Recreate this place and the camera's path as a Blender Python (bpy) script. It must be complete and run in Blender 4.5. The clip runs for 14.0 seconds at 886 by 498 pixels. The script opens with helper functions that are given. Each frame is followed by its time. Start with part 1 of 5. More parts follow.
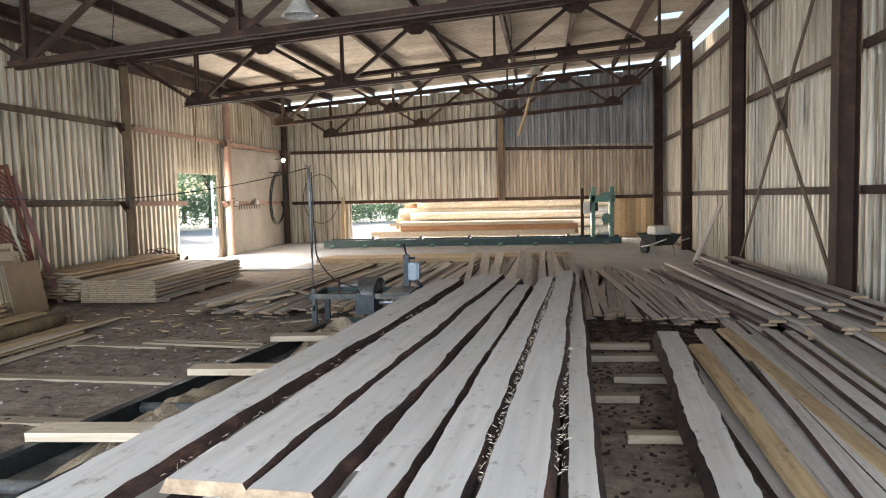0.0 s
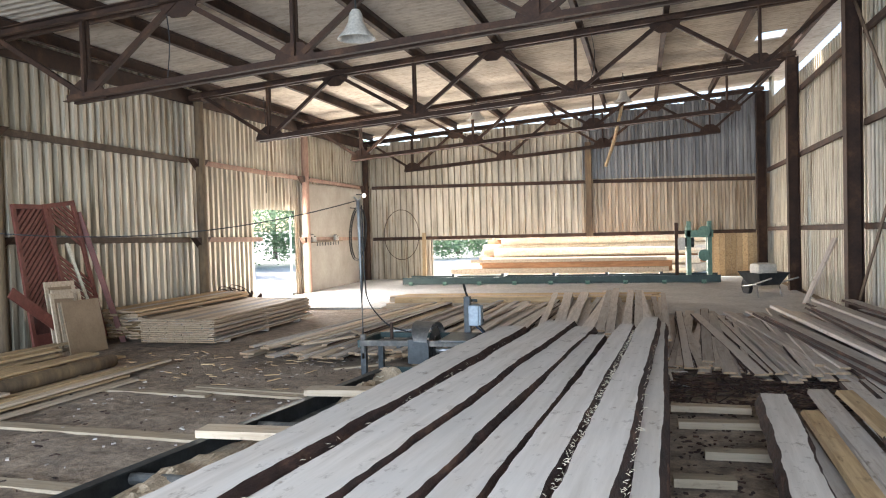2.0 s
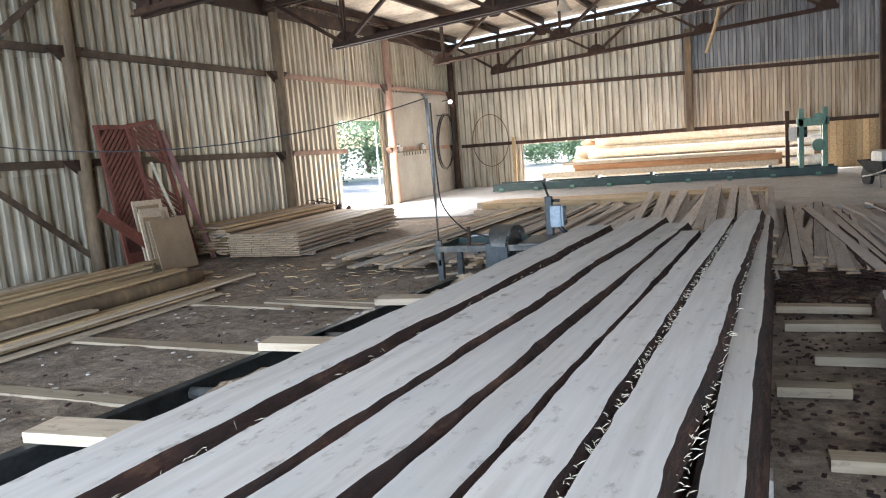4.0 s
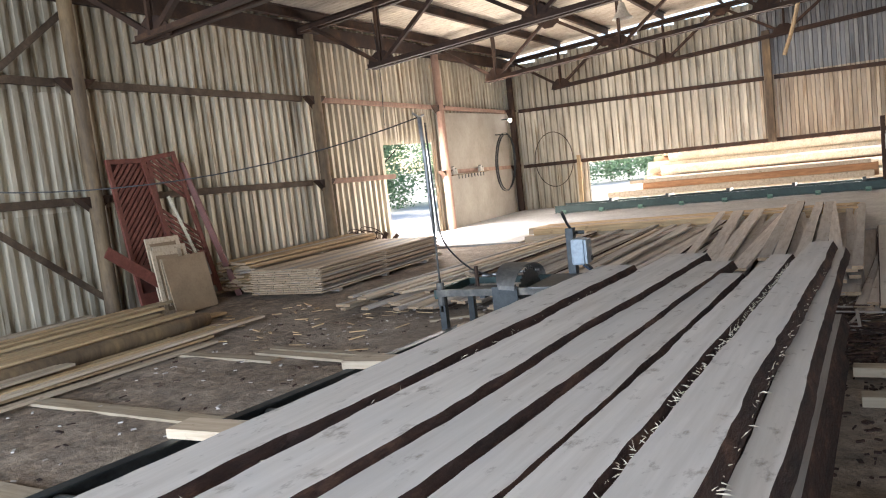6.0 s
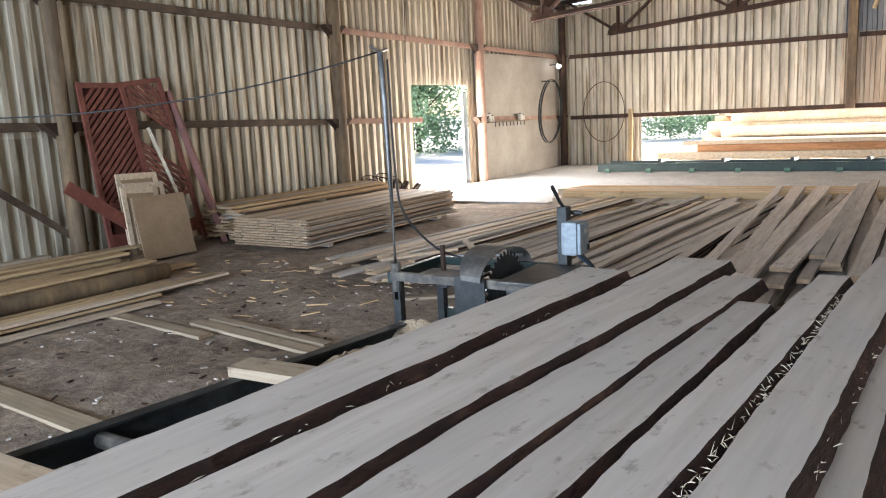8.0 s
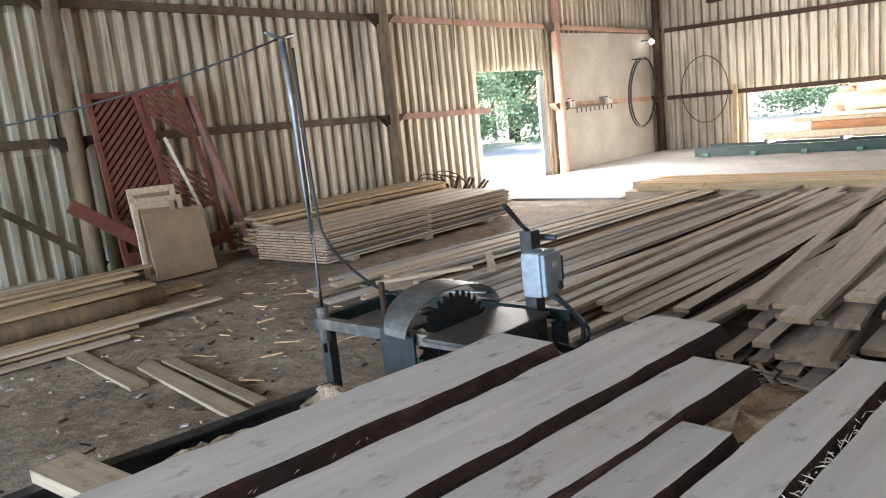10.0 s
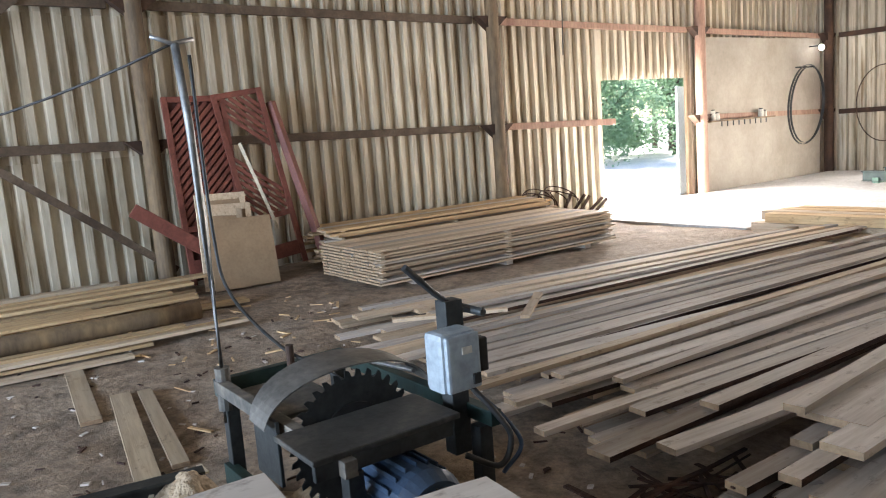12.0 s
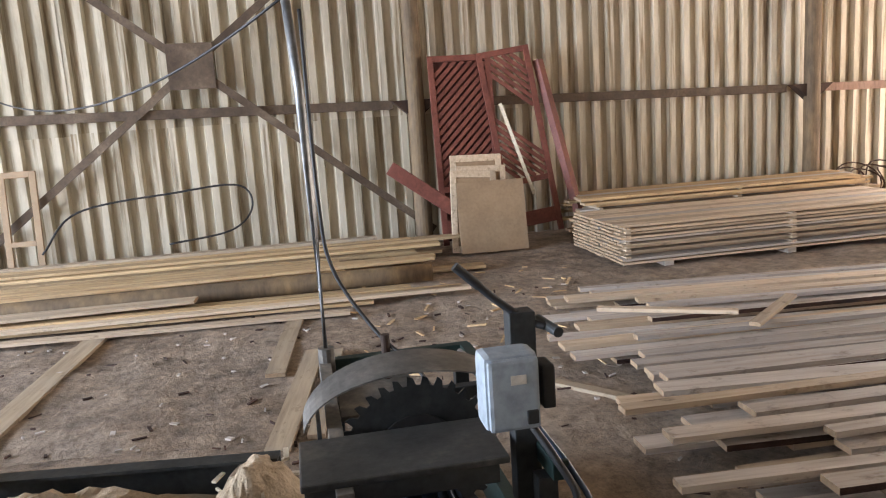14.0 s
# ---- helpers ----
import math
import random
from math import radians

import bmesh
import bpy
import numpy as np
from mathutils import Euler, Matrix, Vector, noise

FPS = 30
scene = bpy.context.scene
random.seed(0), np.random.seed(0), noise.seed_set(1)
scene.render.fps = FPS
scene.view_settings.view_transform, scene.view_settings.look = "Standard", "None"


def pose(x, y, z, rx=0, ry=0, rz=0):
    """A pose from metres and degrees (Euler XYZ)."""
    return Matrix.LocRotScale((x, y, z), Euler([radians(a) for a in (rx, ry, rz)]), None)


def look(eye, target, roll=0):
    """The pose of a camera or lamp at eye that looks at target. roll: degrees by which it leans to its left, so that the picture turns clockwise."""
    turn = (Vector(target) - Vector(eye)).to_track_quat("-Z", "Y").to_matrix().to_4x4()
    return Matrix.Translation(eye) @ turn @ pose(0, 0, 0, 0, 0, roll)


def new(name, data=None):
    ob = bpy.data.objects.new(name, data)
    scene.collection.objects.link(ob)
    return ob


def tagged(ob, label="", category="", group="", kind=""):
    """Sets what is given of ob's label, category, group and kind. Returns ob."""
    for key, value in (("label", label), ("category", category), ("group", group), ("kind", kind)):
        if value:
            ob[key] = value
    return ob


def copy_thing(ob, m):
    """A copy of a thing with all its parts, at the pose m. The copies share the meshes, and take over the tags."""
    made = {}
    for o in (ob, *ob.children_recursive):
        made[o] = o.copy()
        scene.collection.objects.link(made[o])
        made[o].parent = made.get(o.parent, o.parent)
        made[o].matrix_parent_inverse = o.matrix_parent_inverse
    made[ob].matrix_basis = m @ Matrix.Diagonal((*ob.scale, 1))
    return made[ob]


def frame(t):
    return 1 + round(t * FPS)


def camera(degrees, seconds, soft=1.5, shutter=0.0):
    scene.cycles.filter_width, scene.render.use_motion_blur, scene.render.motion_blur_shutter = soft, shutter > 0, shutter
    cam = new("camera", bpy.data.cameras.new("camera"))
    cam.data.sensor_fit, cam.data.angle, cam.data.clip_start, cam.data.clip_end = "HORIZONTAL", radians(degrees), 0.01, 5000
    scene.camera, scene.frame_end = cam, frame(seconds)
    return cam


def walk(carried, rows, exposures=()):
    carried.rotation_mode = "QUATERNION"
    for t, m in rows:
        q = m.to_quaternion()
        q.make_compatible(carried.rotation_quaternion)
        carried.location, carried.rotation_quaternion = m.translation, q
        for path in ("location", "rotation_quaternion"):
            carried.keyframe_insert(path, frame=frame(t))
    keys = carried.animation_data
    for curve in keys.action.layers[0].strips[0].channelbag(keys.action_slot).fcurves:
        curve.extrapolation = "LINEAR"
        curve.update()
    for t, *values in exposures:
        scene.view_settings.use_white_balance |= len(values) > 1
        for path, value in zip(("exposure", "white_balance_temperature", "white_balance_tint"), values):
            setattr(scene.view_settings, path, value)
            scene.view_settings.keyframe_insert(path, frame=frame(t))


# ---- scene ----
cam = camera(60.1, 14.0, soft=1.1)
PATH = [
    (0, (8.951, -15.575, 1.82), (8.686, -13.598, 1.662), -1.4),
    (0.5, (9.038, -15.275, 1.802), (8.54, -13.339, 1.747), -3.4),
    (1, (9.111, -15.007, 1.818), (8.399, -13.138, 1.807), -4.3),
    (1.5, (9.096, -14.696, 1.806), (8.493, -12.79, 1.781), -2.4),
    (2, (9.128, -14.515, 1.798), (8.625, -12.58, 1.739), -1.6),
    (2.5, (9.193, -14.399, 1.773), (8.696, -12.464, 1.678), -3.0),
    (3, (9.19, -14.337, 1.717), (8.694, -12.407, 1.545), -4.6),
    (3.5, (9.101, -14.276, 1.677), (8.567, -12.367, 1.411), -4.4),
    (4, (9.191, -13.981, 1.666), (8.44, -12.148, 1.387), -4.6),
    (6.5, (9.431, -12.211, 1.637), (8.455, -10.477, 1.429), -5.8),
    (7, (9.31, -11.833, 1.681), (8.312, -10.123, 1.4), -4.3),
    (9.5, (9.475, -9.759, 1.61), (8.235, -8.228, 1.267), -4.2),
    (10, (9.489, -9.353, 1.635), (8.162, -7.897, 1.288), -6.0),
    (10.5, (9.428, -8.965, 1.652), (8.103, -7.519, 1.258), -6.1),
    (11, (9.481, -8.639, 1.644), (8.06, -7.281, 1.273), -6.8),
    (11.5, (9.597, -8.246, 1.69), (8.028, -7.04, 1.402), -7.7),
    (12, (9.573, -7.873, 1.64), (7.956, -6.734, 1.34), -4.4),
    (12.5, (9.498, -7.526, 1.665), (7.763, -6.607, 1.287), -4.3),
    (13, (9.556, -7.333, 1.679), (7.667, -6.797, 1.301), -4.5),
    (13.5, (9.502, -7.106, 1.65), (7.57, -6.721, 1.305), -4.9),
    (14, (9.394, -6.846, 1.6), (7.458, -6.481, 1.258), -3.8),
]
walk(cam, [(t, look(eye, target, roll)) for t, eye, target, roll in PATH],
     [(0.0, 1.15, 6450, 14), (0.5, 1.42, 6550, 17), (1.0, 1.62, 6550, 17), (2.0, 1.64, 6200, 14), (3.0, 1.52, 6000, 13), (4.0, 1.5, 6000, 13), (6.5, 1.63, 6300, 16), (9.5, 1.85, 6100, 14), (11.0, 2.0, 6100, 14), (12.5, 2.25, 6200, 15), (14.0, 2.45, 6600, 20)])

# ---- world, sun, large lights ----
SUN_EL, SUN_AZ = 34.0, 290.0  # degrees; azimuth clockwise from +y
world = bpy.data.worlds.new("sky")
scene.world = world
world.use_nodes = True
wn, wl = world.node_tree.nodes, world.node_tree.links
sky = wn.new("ShaderNodeTexSky")
sky.sky_type, sky.sun_disc = "NISHITA", False
sky.sun_elevation, sky.sun_rotation = radians(SUN_EL), radians(SUN_AZ)
wl.new(sky.outputs[0], wn["Background"].inputs[0])
wn["Background"].inputs[1].default_value = 0.15

sun_data = bpy.data.lights.new("sun", "SUN")
sun_data.energy, sun_data.angle, sun_data.color = 5.0, radians(0.6), (1.0, 0.94, 0.84)
sun = new("sun", sun_data)
_az, _el = radians(SUN_AZ), radians(SUN_EL)
_dir = Vector((math.sin(_az) * math.cos(_el), math.cos(_az) * math.cos(_el), math.sin(_el)))
sun.matrix_world = look(_dir * 60, (0, 0, 0))


def sky_lamp(name, centre, target, w, h, power, color):
    """Skylight entering by one opening of the building."""
    d = bpy.data.lights.new(name, "AREA")
    d.shape, d.size, d.size_y, d.energy, d.color = "RECTANGLE", w, h, power, color
    ob = new(name, d)
    ob.matrix_world = look(centre, target)
    return ob


sky_lamp("gate_skylight", (6.5, -18.7, 2.4), (6.5, 0, 1.5), 11.0, 4.2, 800, (0.70, 0.85, 1.0))
sky_lamp("doorway_skylight", (-0.5, 4.0, 1.2), (4, 4.0, 0.6), 2.2, 2.1, 270, (1.0, 0.93, 0.82))
sky_lamp("slot_skylight", (6.1, 11.0, 0.7), (6.1, 0, 0.9), 7.6, 1.1, 330, (1.0, 0.91, 0.78))


# ---- materials ----
def mat(name, build, rough=0.8, metal=0.0):
    m = bpy.data.materials.new(name)
    m.use_nodes = True
    nt = m.node_tree
    b = nt.nodes["Principled BSDF"]
    b.inputs["Roughness"].default_value, b.inputs["Metallic"].default_value = rough, metal
    build(nt, b)
    return m


def coords(nt, scale=(1, 1, 1), kind="Object"):
    tc, mp = nt.nodes.new("ShaderNodeTexCoord"), nt.nodes.new("ShaderNodeMapping")
    mp.inputs["Scale"].default_value = scale
    nt.links.new(tc.outputs[kind], mp.inputs[0])
    return mp.outputs[0]


def shifted(nt, vec):
    """Moves a texture by the object's random number, so that no two pieces carry the same grain."""
    oi, ad, mul = nt.nodes.new("ShaderNodeObjectInfo"), nt.nodes.new("ShaderNodeVectorMath"), nt.nodes.new("ShaderNodeMath")
    mul.operation, mul.inputs[1].default_value = "MULTIPLY", 37.0
    nt.links.new(oi.outputs["Random"], mul.inputs[0])
    nt.links.new(vec, ad.inputs[0])
    nt.links.new(mul.outputs[0], ad.inputs[1])
    return ad.outputs[0], oi.outputs["Random"]


def noise_tex(nt, vec, scale, detail=5.0, rough=0.6):
    n = nt.nodes.new("ShaderNodeTexNoise")
    n.inputs["Scale"].default_value, n.inputs["Detail"].default_value, n.inputs["Roughness"].default_value = scale, detail, rough
    nt.links.new(vec, n.inputs["Vector"])
    return n.outputs["Fac"]


def ramp(nt, fac, stops):
    r = nt.nodes.new("ShaderNodeValToRGB")
    e = r.color_ramp.elements
    while len(e) < len(stops):
        e.new(0.5)
    for el, (p, c) in zip(e, stops):
        el.position, el.color = p, (*c, 1)
    nt.links.new(fac, r.inputs[0])
    return r.outputs[0]


def blend(nt, fac, a, b, mode="MIX"):
    m = nt.nodes.new("ShaderNodeMix")
    m.data_type, m.blend_type = "RGBA", mode
    for sock, v in ((m.inputs[0], fac), (m.inputs[6], a), (m.inputs[7], b)):
        if isinstance(v, (int, float)):
            sock.default_value = v
        elif isinstance(v, tuple):
            sock.default_value = (*v, 1)
        else:
            nt.links.new(v, sock)
    return m.outputs[2]


def bump(nt, b, fac, strength=0.4, dist=0.01):
    n = nt.nodes.new("ShaderNodeBump")
    n.inputs["Strength"].default_value, n.inputs["Distance"].default_value = strength, dist
    nt.links.new(fac, n.inputs["Height"])
    nt.links.new(n.outputs[0], b.inputs["Normal"])


def wood_mat(name, light, dark, tone=(0.72, 1.0), dusty=0.35, grain=26.0):
    """Sawn timber: long grain along local y, dust and grey patches, each board with a tone of its own."""
    def build(nt, b):
        vec, rnd = shifted(nt, coords(nt, (1, 0.06, 1)))
        g = noise_tex(nt, vec, grain, 6, 0.65)
        col = ramp(nt, g, [(0.3, dark), (0.62, light)])
        vec2, _ = shifted(nt, coords(nt, (1, 0.5, 1)))
        d = noise_tex(nt, vec2, 2.2, 6, 0.7)
        grey = tuple(0.55 * c + 0.45 * 0.42 for c in light)
        col = blend(nt, ramp(nt, d, [(0.42, (0, 0, 0)), (0.7, (dusty, dusty, dusty))]), col, grey)
        fine = noise_tex(nt, vec2, 14.0, 4, 0.7)
        col = blend(nt, 1.0, col, ramp(nt, fine, [(0.27, (0.5, 0.46, 0.42)), (0.42, (1, 1, 1))]), "MULTIPLY")
        t = ramp(nt, rnd, [(0.0, (tone[0],) * 3), (1.0, (tone[1],) * 3)])
        nt.links.new(blend(nt, 1.0, col, t, "MULTIPLY"), b.inputs["Base Color"])
        bump(nt, b, g, 0.35, 0.006)
    return mat(name, build, 0.78)


def patchy(name, stops, scale=3.0, rough=0.7, metal=0.0, fine=30.0, strength=0.3, dist=0.005, stretch=(1, 1, 1), fine_low=0.7):
    def build(nt, b):
        vec, rnd = shifted(nt, coords(nt, stretch))
        n = noise_tex(nt, vec, scale, 7, 0.65)
        f = noise_tex(nt, vec, fine, 4, 0.6)
        col = ramp(nt, n, stops)
        col = blend(nt, 1.0, col, ramp(nt, f, [(0.3, (fine_low,) * 3), (0.6, (1, 1, 1))]), "MULTIPLY")
        nt.links.new(col, b.inputs["Base Color"])
        bump(nt, b, f, strength, dist)
    return mat(name, build, rough, metal)


M = {}
M["slab"] = wood_mat("dusty_sawn_slab", (0.67, 0.61, 0.55), (0.52, 0.46, 0.40), (0.90, 1.05), 0.6, 16)
M["grey_wood"] = wood_mat("weathered_board", (0.69, 0.62, 0.55), (0.45, 0.37, 0.30), (0.62, 1.08), 0.6)
M["fresh_wood"] = wood_mat("fresh_pine", (0.69, 0.49, 0.26), (0.40, 0.25, 0.12), (0.55, 1.06), 0.25)
M["pale_wood"] = wood_mat("pale_pine", (0.68, 0.54, 0.38), (0.48, 0.35, 0.23), (0.62, 1.06), 0.3)
M["dusty_wood"] = wood_mat("earth_stained_board", (0.47, 0.37, 0.25), (0.29, 0.22, 0.145), (0.75, 1.05), 0.35)
M["ply"] = patchy("plywood", [(0.3, (0.27, 0.18, 0.105)), (0.7, (0.38, 0.265, 0.16))], 2.5, 0.7, fine_low=0.88)
M["bark"] = patchy("pine_bark", [(0.3, (0.018, 0.010, 0.008)), (0.55, (0.06, 0.027, 0.018)), (0.75, (0.20, 0.10, 0.06))], 9.0, 0.9, 0, 45, 0.9, 0.02, (1, 0.3, 1))
M["end"] = patchy("end_grain", [(0.3, (0.26, 0.17, 0.10)), (0.7, (0.48, 0.34, 0.21))], 12, 0.8)
M["splinter"] = patchy("wood_fibre", [(0.3, (0.6, 0.5, 0.36)), (0.7, (0.75, 0.66, 0.5))], 12, 0.8)
M["rust_steel"] = patchy("rusty_brown_steel", [(0.3, (0.022, 0.010, 0.005)), (0.55, (0.055, 0.025, 0.012)), (0.75, (0.13, 0.063, 0.03))], 2.5, 0.8, 0.0)
M["dusty_rust"] = patchy("dusty_brown_steel", [(0.3, (0.06, 0.036, 0.02)), (0.55, (0.12, 0.08, 0.05)), (0.75, (0.22, 0.16, 0.105))], 2.5, 0.8, 0.0)
M["dark_steel"] = patchy("dark_greasy_steel", [(0.3, (0.02, 0.024, 0.026)), (0.7, (0.07, 0.075, 0.075))], 5, 0.5, 0.4)
M["green_steel"] = patchy("dark_green_paint", [(0.3, (0.008, 0.026, 0.024)), (0.7, (0.03, 0.058, 0.05))], 4, 0.5, 0.1)
M["dusty_steel"] = patchy("sawdust_covered_steel", [(0.3, (0.05, 0.055, 0.055)), (0.5, (0.13, 0.12, 0.105)), (0.72, (0.30, 0.26, 0.21))], 5, 0.7, 0.2)
M["worn_steel"] = patchy("worn_bare_steel", [(0.3, (0.25, 0.25, 0.25)), (0.7, (0.5, 0.5, 0.5))], 6, 0.4, 0.8)
M["greasy_steel"] = patchy("greasy_dusty_plate", [(0.3, (0.035, 0.038, 0.039)), (0.55, (0.075, 0.077, 0.075)), (0.75, (0.17, 0.155, 0.135))], 6, 0.45, 0.4)
M["guard_steel"] = patchy("dull_sheet_steel", [(0.3, (0.09, 0.088, 0.083)), (0.55, (0.19, 0.18, 0.165)), (0.75, (0.32, 0.29, 0.25))], 6, 0.5, 0.4)
M["mast_steel"] = patchy("dull_pipe", [(0.3, (0.14, 0.145, 0.15)), (0.7, (0.32, 0.32, 0.31))], 8, 0.5, 0.5)
M["grey_enamel"] = patchy("grey_enamel", [(0.3, (0.29, 0.34, 0.38)), (0.7, (0.37, 0.42, 0.46))], 3, 0.45, 0, 25, 0.05)
M["blue_enamel"] = patchy("blue_motor_paint", [(0.3, (0.016, 0.035, 0.075)), (0.7, (0.05, 0.085, 0.14))], 6, 0.5, 0.1)
M["black"] = patchy("black_rubber", [(0.3, (0.012, 0.012, 0.013)), (0.7, (0.03, 0.03, 0.03))], 8, 0.6)
M["red_brown"] = patchy("red_brown_paint", [(0.3, (0.13, 0.036, 0.024)), (0.7, (0.24, 0.075, 0.05))], 4, 0.6)
# the door's red-brown paint darkened, for the shade between slats
M["shaded_red"] = patchy("shaded_red_paint", [(0.3, (0.05, 0.013, 0.009)), (0.7, (0.10, 0.028, 0.019))], 4, 0.6)
M["col_wood"] = patchy("ochre_stained_column", [(0.3, (0.06, 0.04, 0.025)), (0.5, (0.17, 0.115, 0.065)), (0.72, (0.32, 0.21, 0.10))], 2.2, 0.75, 0, 22, 0.3, 0.006, (1, 1, 0.25))
M["col_pink"] = patchy("flaking_primer", [(0.3, (0.24, 0.13, 0.09)), (0.7, (0.42, 0.27, 0.19))], 3, 0.75, 0, 22, 0.3, 0.006, (1, 1, 0.3))
M["sawdust"] = patchy("sawdust", [(0.3, (0.42, 0.31, 0.20)), (0.7, (0.62, 0.49, 0.34))], 6, 0.95, 0, 60, 0.9, 0.02)
M["log_orange"] = patchy("orange_pine_bark", [(0.3, (0.34, 0.15, 0.06)), (0.7, (0.55, 0.28, 0.13))], 5, 0.8, 0, 22, 0.4, 0.01, (0.2, 1, 1))
M["log"] = patchy("peeled_log", [(0.3, (0.66, 0.54, 0.38)), (0.7, (0.82, 0.74, 0.6))], 5, 0.8, 0, 22, 0.4, 0.01, (0.2, 1, 1))


def build_leaf(nt, s):
    vec, rnd = shifted(nt, coords(nt))
    col = ramp(nt, noise_tex(nt, vec, 3.0, 5), [(0.3, (0.06, 0.11, 0.05)), (0.7, (0.12, 0.20, 0.09))])
    nt.links.new(col, s.inputs["Base Color"])
    tr_, mx = nt.nodes.new("ShaderNodeBsdfTranslucent"), nt.nodes.new("ShaderNodeMixShader")
    nt.links.new(blend(nt, 0.5, col, (0.42, 0.58, 0.40)), tr_.inputs[0])
    mx.inputs[0].default_value = 0.75
    nt.links.new(s.outputs[0], mx.inputs[1])
    nt.links.new(tr_.outputs[0], mx.inputs[2])
    nt.links.new(mx.outputs[0], nt.nodes["Material Output"].inputs[0])


M["leaf"] = mat("thin_green_leaves", build_leaf, 0.6)
M["trunk"] = patchy("tree_bark", [(0.3, (0.06, 0.045, 0.035)), (0.7, (0.16, 0.13, 0.10))], 8, 0.9)
M["mill_green"] = patchy("worn_green_paint", [(0.3, (0.05, 0.12, 0.085)), (0.7, (0.16, 0.28, 0.20))], 4, 0.5, 0.1)
M["enamel_white"] = patchy("off_white_enamel", [(0.3, (0.5, 0.47, 0.4)), (0.7, (0.65, 0.62, 0.55))], 6, 0.5)


def sheet_mat(name, stops, streak):
    def build(nt, b):
        vec, rnd = shifted(nt, coords(nt, (1, 1, 0.16)))
        n = noise_tex(nt, vec, 3.2, 7, 0.7)
        col = ramp(nt, n, stops)
        vec2, _ = shifted(nt, coords(nt, (1, 1, 0.05)))
        s = noise_tex(nt, vec2, 11.0, 5, 0.6)
        col = blend(nt, 1.0, col, ramp(nt, s, [(0.32, streak), (0.46, (1, 1, 1))]), "MULTIPLY")
        t = ramp(nt, rnd, [(0.0, (0.84, 0.82, 0.78)), (1.0, (1.04, 1.03, 1.01))])
        nt.links.new(blend(nt, 1.0, col, t, "MULTIPLY"), b.inputs["Base Color"])
        f = noise_tex(nt, vec, 25.0, 3, 0.6)
        bump(nt, b, f, 0.12, 0.004)
    return mat(name, build, 0.5, 0.25)


M["sheet"] = sheet_mat("weathered_galvanised_sheet", [(0.3, (0.33, 0.29, 0.22)), (0.48, (0.54, 0.48, 0.375)), (0.66, (0.70, 0.64, 0.52))], (0.42, 0.34, 0.25))
M["sheet_dark"] = sheet_mat("dull_grey_sheet", [(0.3, (0.13, 0.125, 0.12)), (0.48, (0.23, 0.22, 0.21)), (0.66, (0.33, 0.32, 0.30))], (0.5, 0.45, 0.4))
M["sheet_tan"] = sheet_mat("tan_stained_sheet", [(0.3, (0.30, 0.22, 0.14)), (0.48, (0.45, 0.35, 0.24)), (0.66, (0.56, 0.46, 0.34))], (0.5, 0.4, 0.3))


def build_roof(nt, b):
    v = coords(nt, (0.35, 1, 1))
    n = noise_tex(nt, v, 1.4, 6, 0.65)
    col = ramp(nt, n, [(0.3, (0.43, 0.36, 0.28)), (0.7, (0.68, 0.60, 0.485))])
    f = noise_tex(nt, v, 18.0, 4, 0.6)
    col = blend(nt, 1.0, col, ramp(nt, f, [(0.3, (0.75, 0.72, 0.68)), (0.55, (1, 1, 1))]), "MULTIPLY")
    nt.links.new(col, b.inputs["Base Color"])
    bump(nt, b, f, 0.15, 0.005)


M["roof"] = mat("corrugated_cement_sheet", build_roof, 0.85)


def build_ground(nt, b):
    v = coords(nt)
    big = noise_tex(nt, v, 0.45, 6, 0.65)
    mid = noise_tex(nt, v, 3.4, 9, 0.72)
    fine = noise_tex(nt, v, 40.0, 5, 0.7)
    grit = noise_tex(nt, v, 9.0, 6, 0.8)
    col = ramp(nt, mid, [(0.34, (0.09, 0.062, 0.042)), (0.52, (0.25, 0.185, 0.13)), (0.70, (0.46, 0.35, 0.25))])
    col = blend(nt, ramp(nt, big, [(0.4, (0, 0, 0)), (0.65, (0.7, 0.7, 0.7))]), col, (0.41, 0.335, 0.265))
    col = blend(nt, 1.0, col, ramp(nt, grit, [(0.34, (0.62, 0.59, 0.56)), (0.5, (1.05, 1.05, 1.05)), (0.70, (1.5, 1.45, 1.36))]), "MULTIPLY")
    col = blend(nt, 1.0, col, ramp(nt, fine, [(0.3, (0.82, 0.82, 0.82)), (0.5, (1, 1, 1))]), "MULTIPLY")
    nt.links.new(col, b.inputs["Base Color"])
    bump(nt, b, mid, 1.0, 0.07)


M["ground"] = mat("trodden_earth_and_sawdust", build_ground, 0.95)
M["lining"] = patchy("dusty_lining_board", [(0.3, (0.27, 0.235, 0.19)), (0.7, (0.39, 0.35, 0.29))], 1.2, 0.8, 0, 15, 0.1, fine_low=0.9)
# outdoor ground, its colour lightened to carry the glare of full sun
M["yard"] = patchy("sun_glare_yard", [(0.3, (0.55, 0.51, 0.44)), (0.7, (0.74, 0.70, 0.62))], 0.6, 0.95, 0, 12, 0.4, 0.02)
M["concrete"] = patchy("dusty_concrete", [(0.3, (0.46, 0.46, 0.46)), (0.7, (0.62, 0.62, 0.61))], 1.5, 0.85, 0, 18, 0.3, 0.008)


# ---- mesh helpers ----
def mesh_of(name, bm, *mats):
    me = bpy.data.meshes.new(name)
    bm.normal_update()
    bm.to_mesh(me)
    bm.free()
    for m in mats:
        me.materials.append(M[m])
    return me


def part(name, bm, material, parent, label=""):
    """Links a bmesh as one mesh object under a thing or a part; its coordinates are the parent's."""
    mats = (material,) if isinstance(material, str) else material
    ob = new(name, mesh_of(name, bm, *mats))
    ob.parent = parent
    if label:
        ob["label"] = label
    return ob


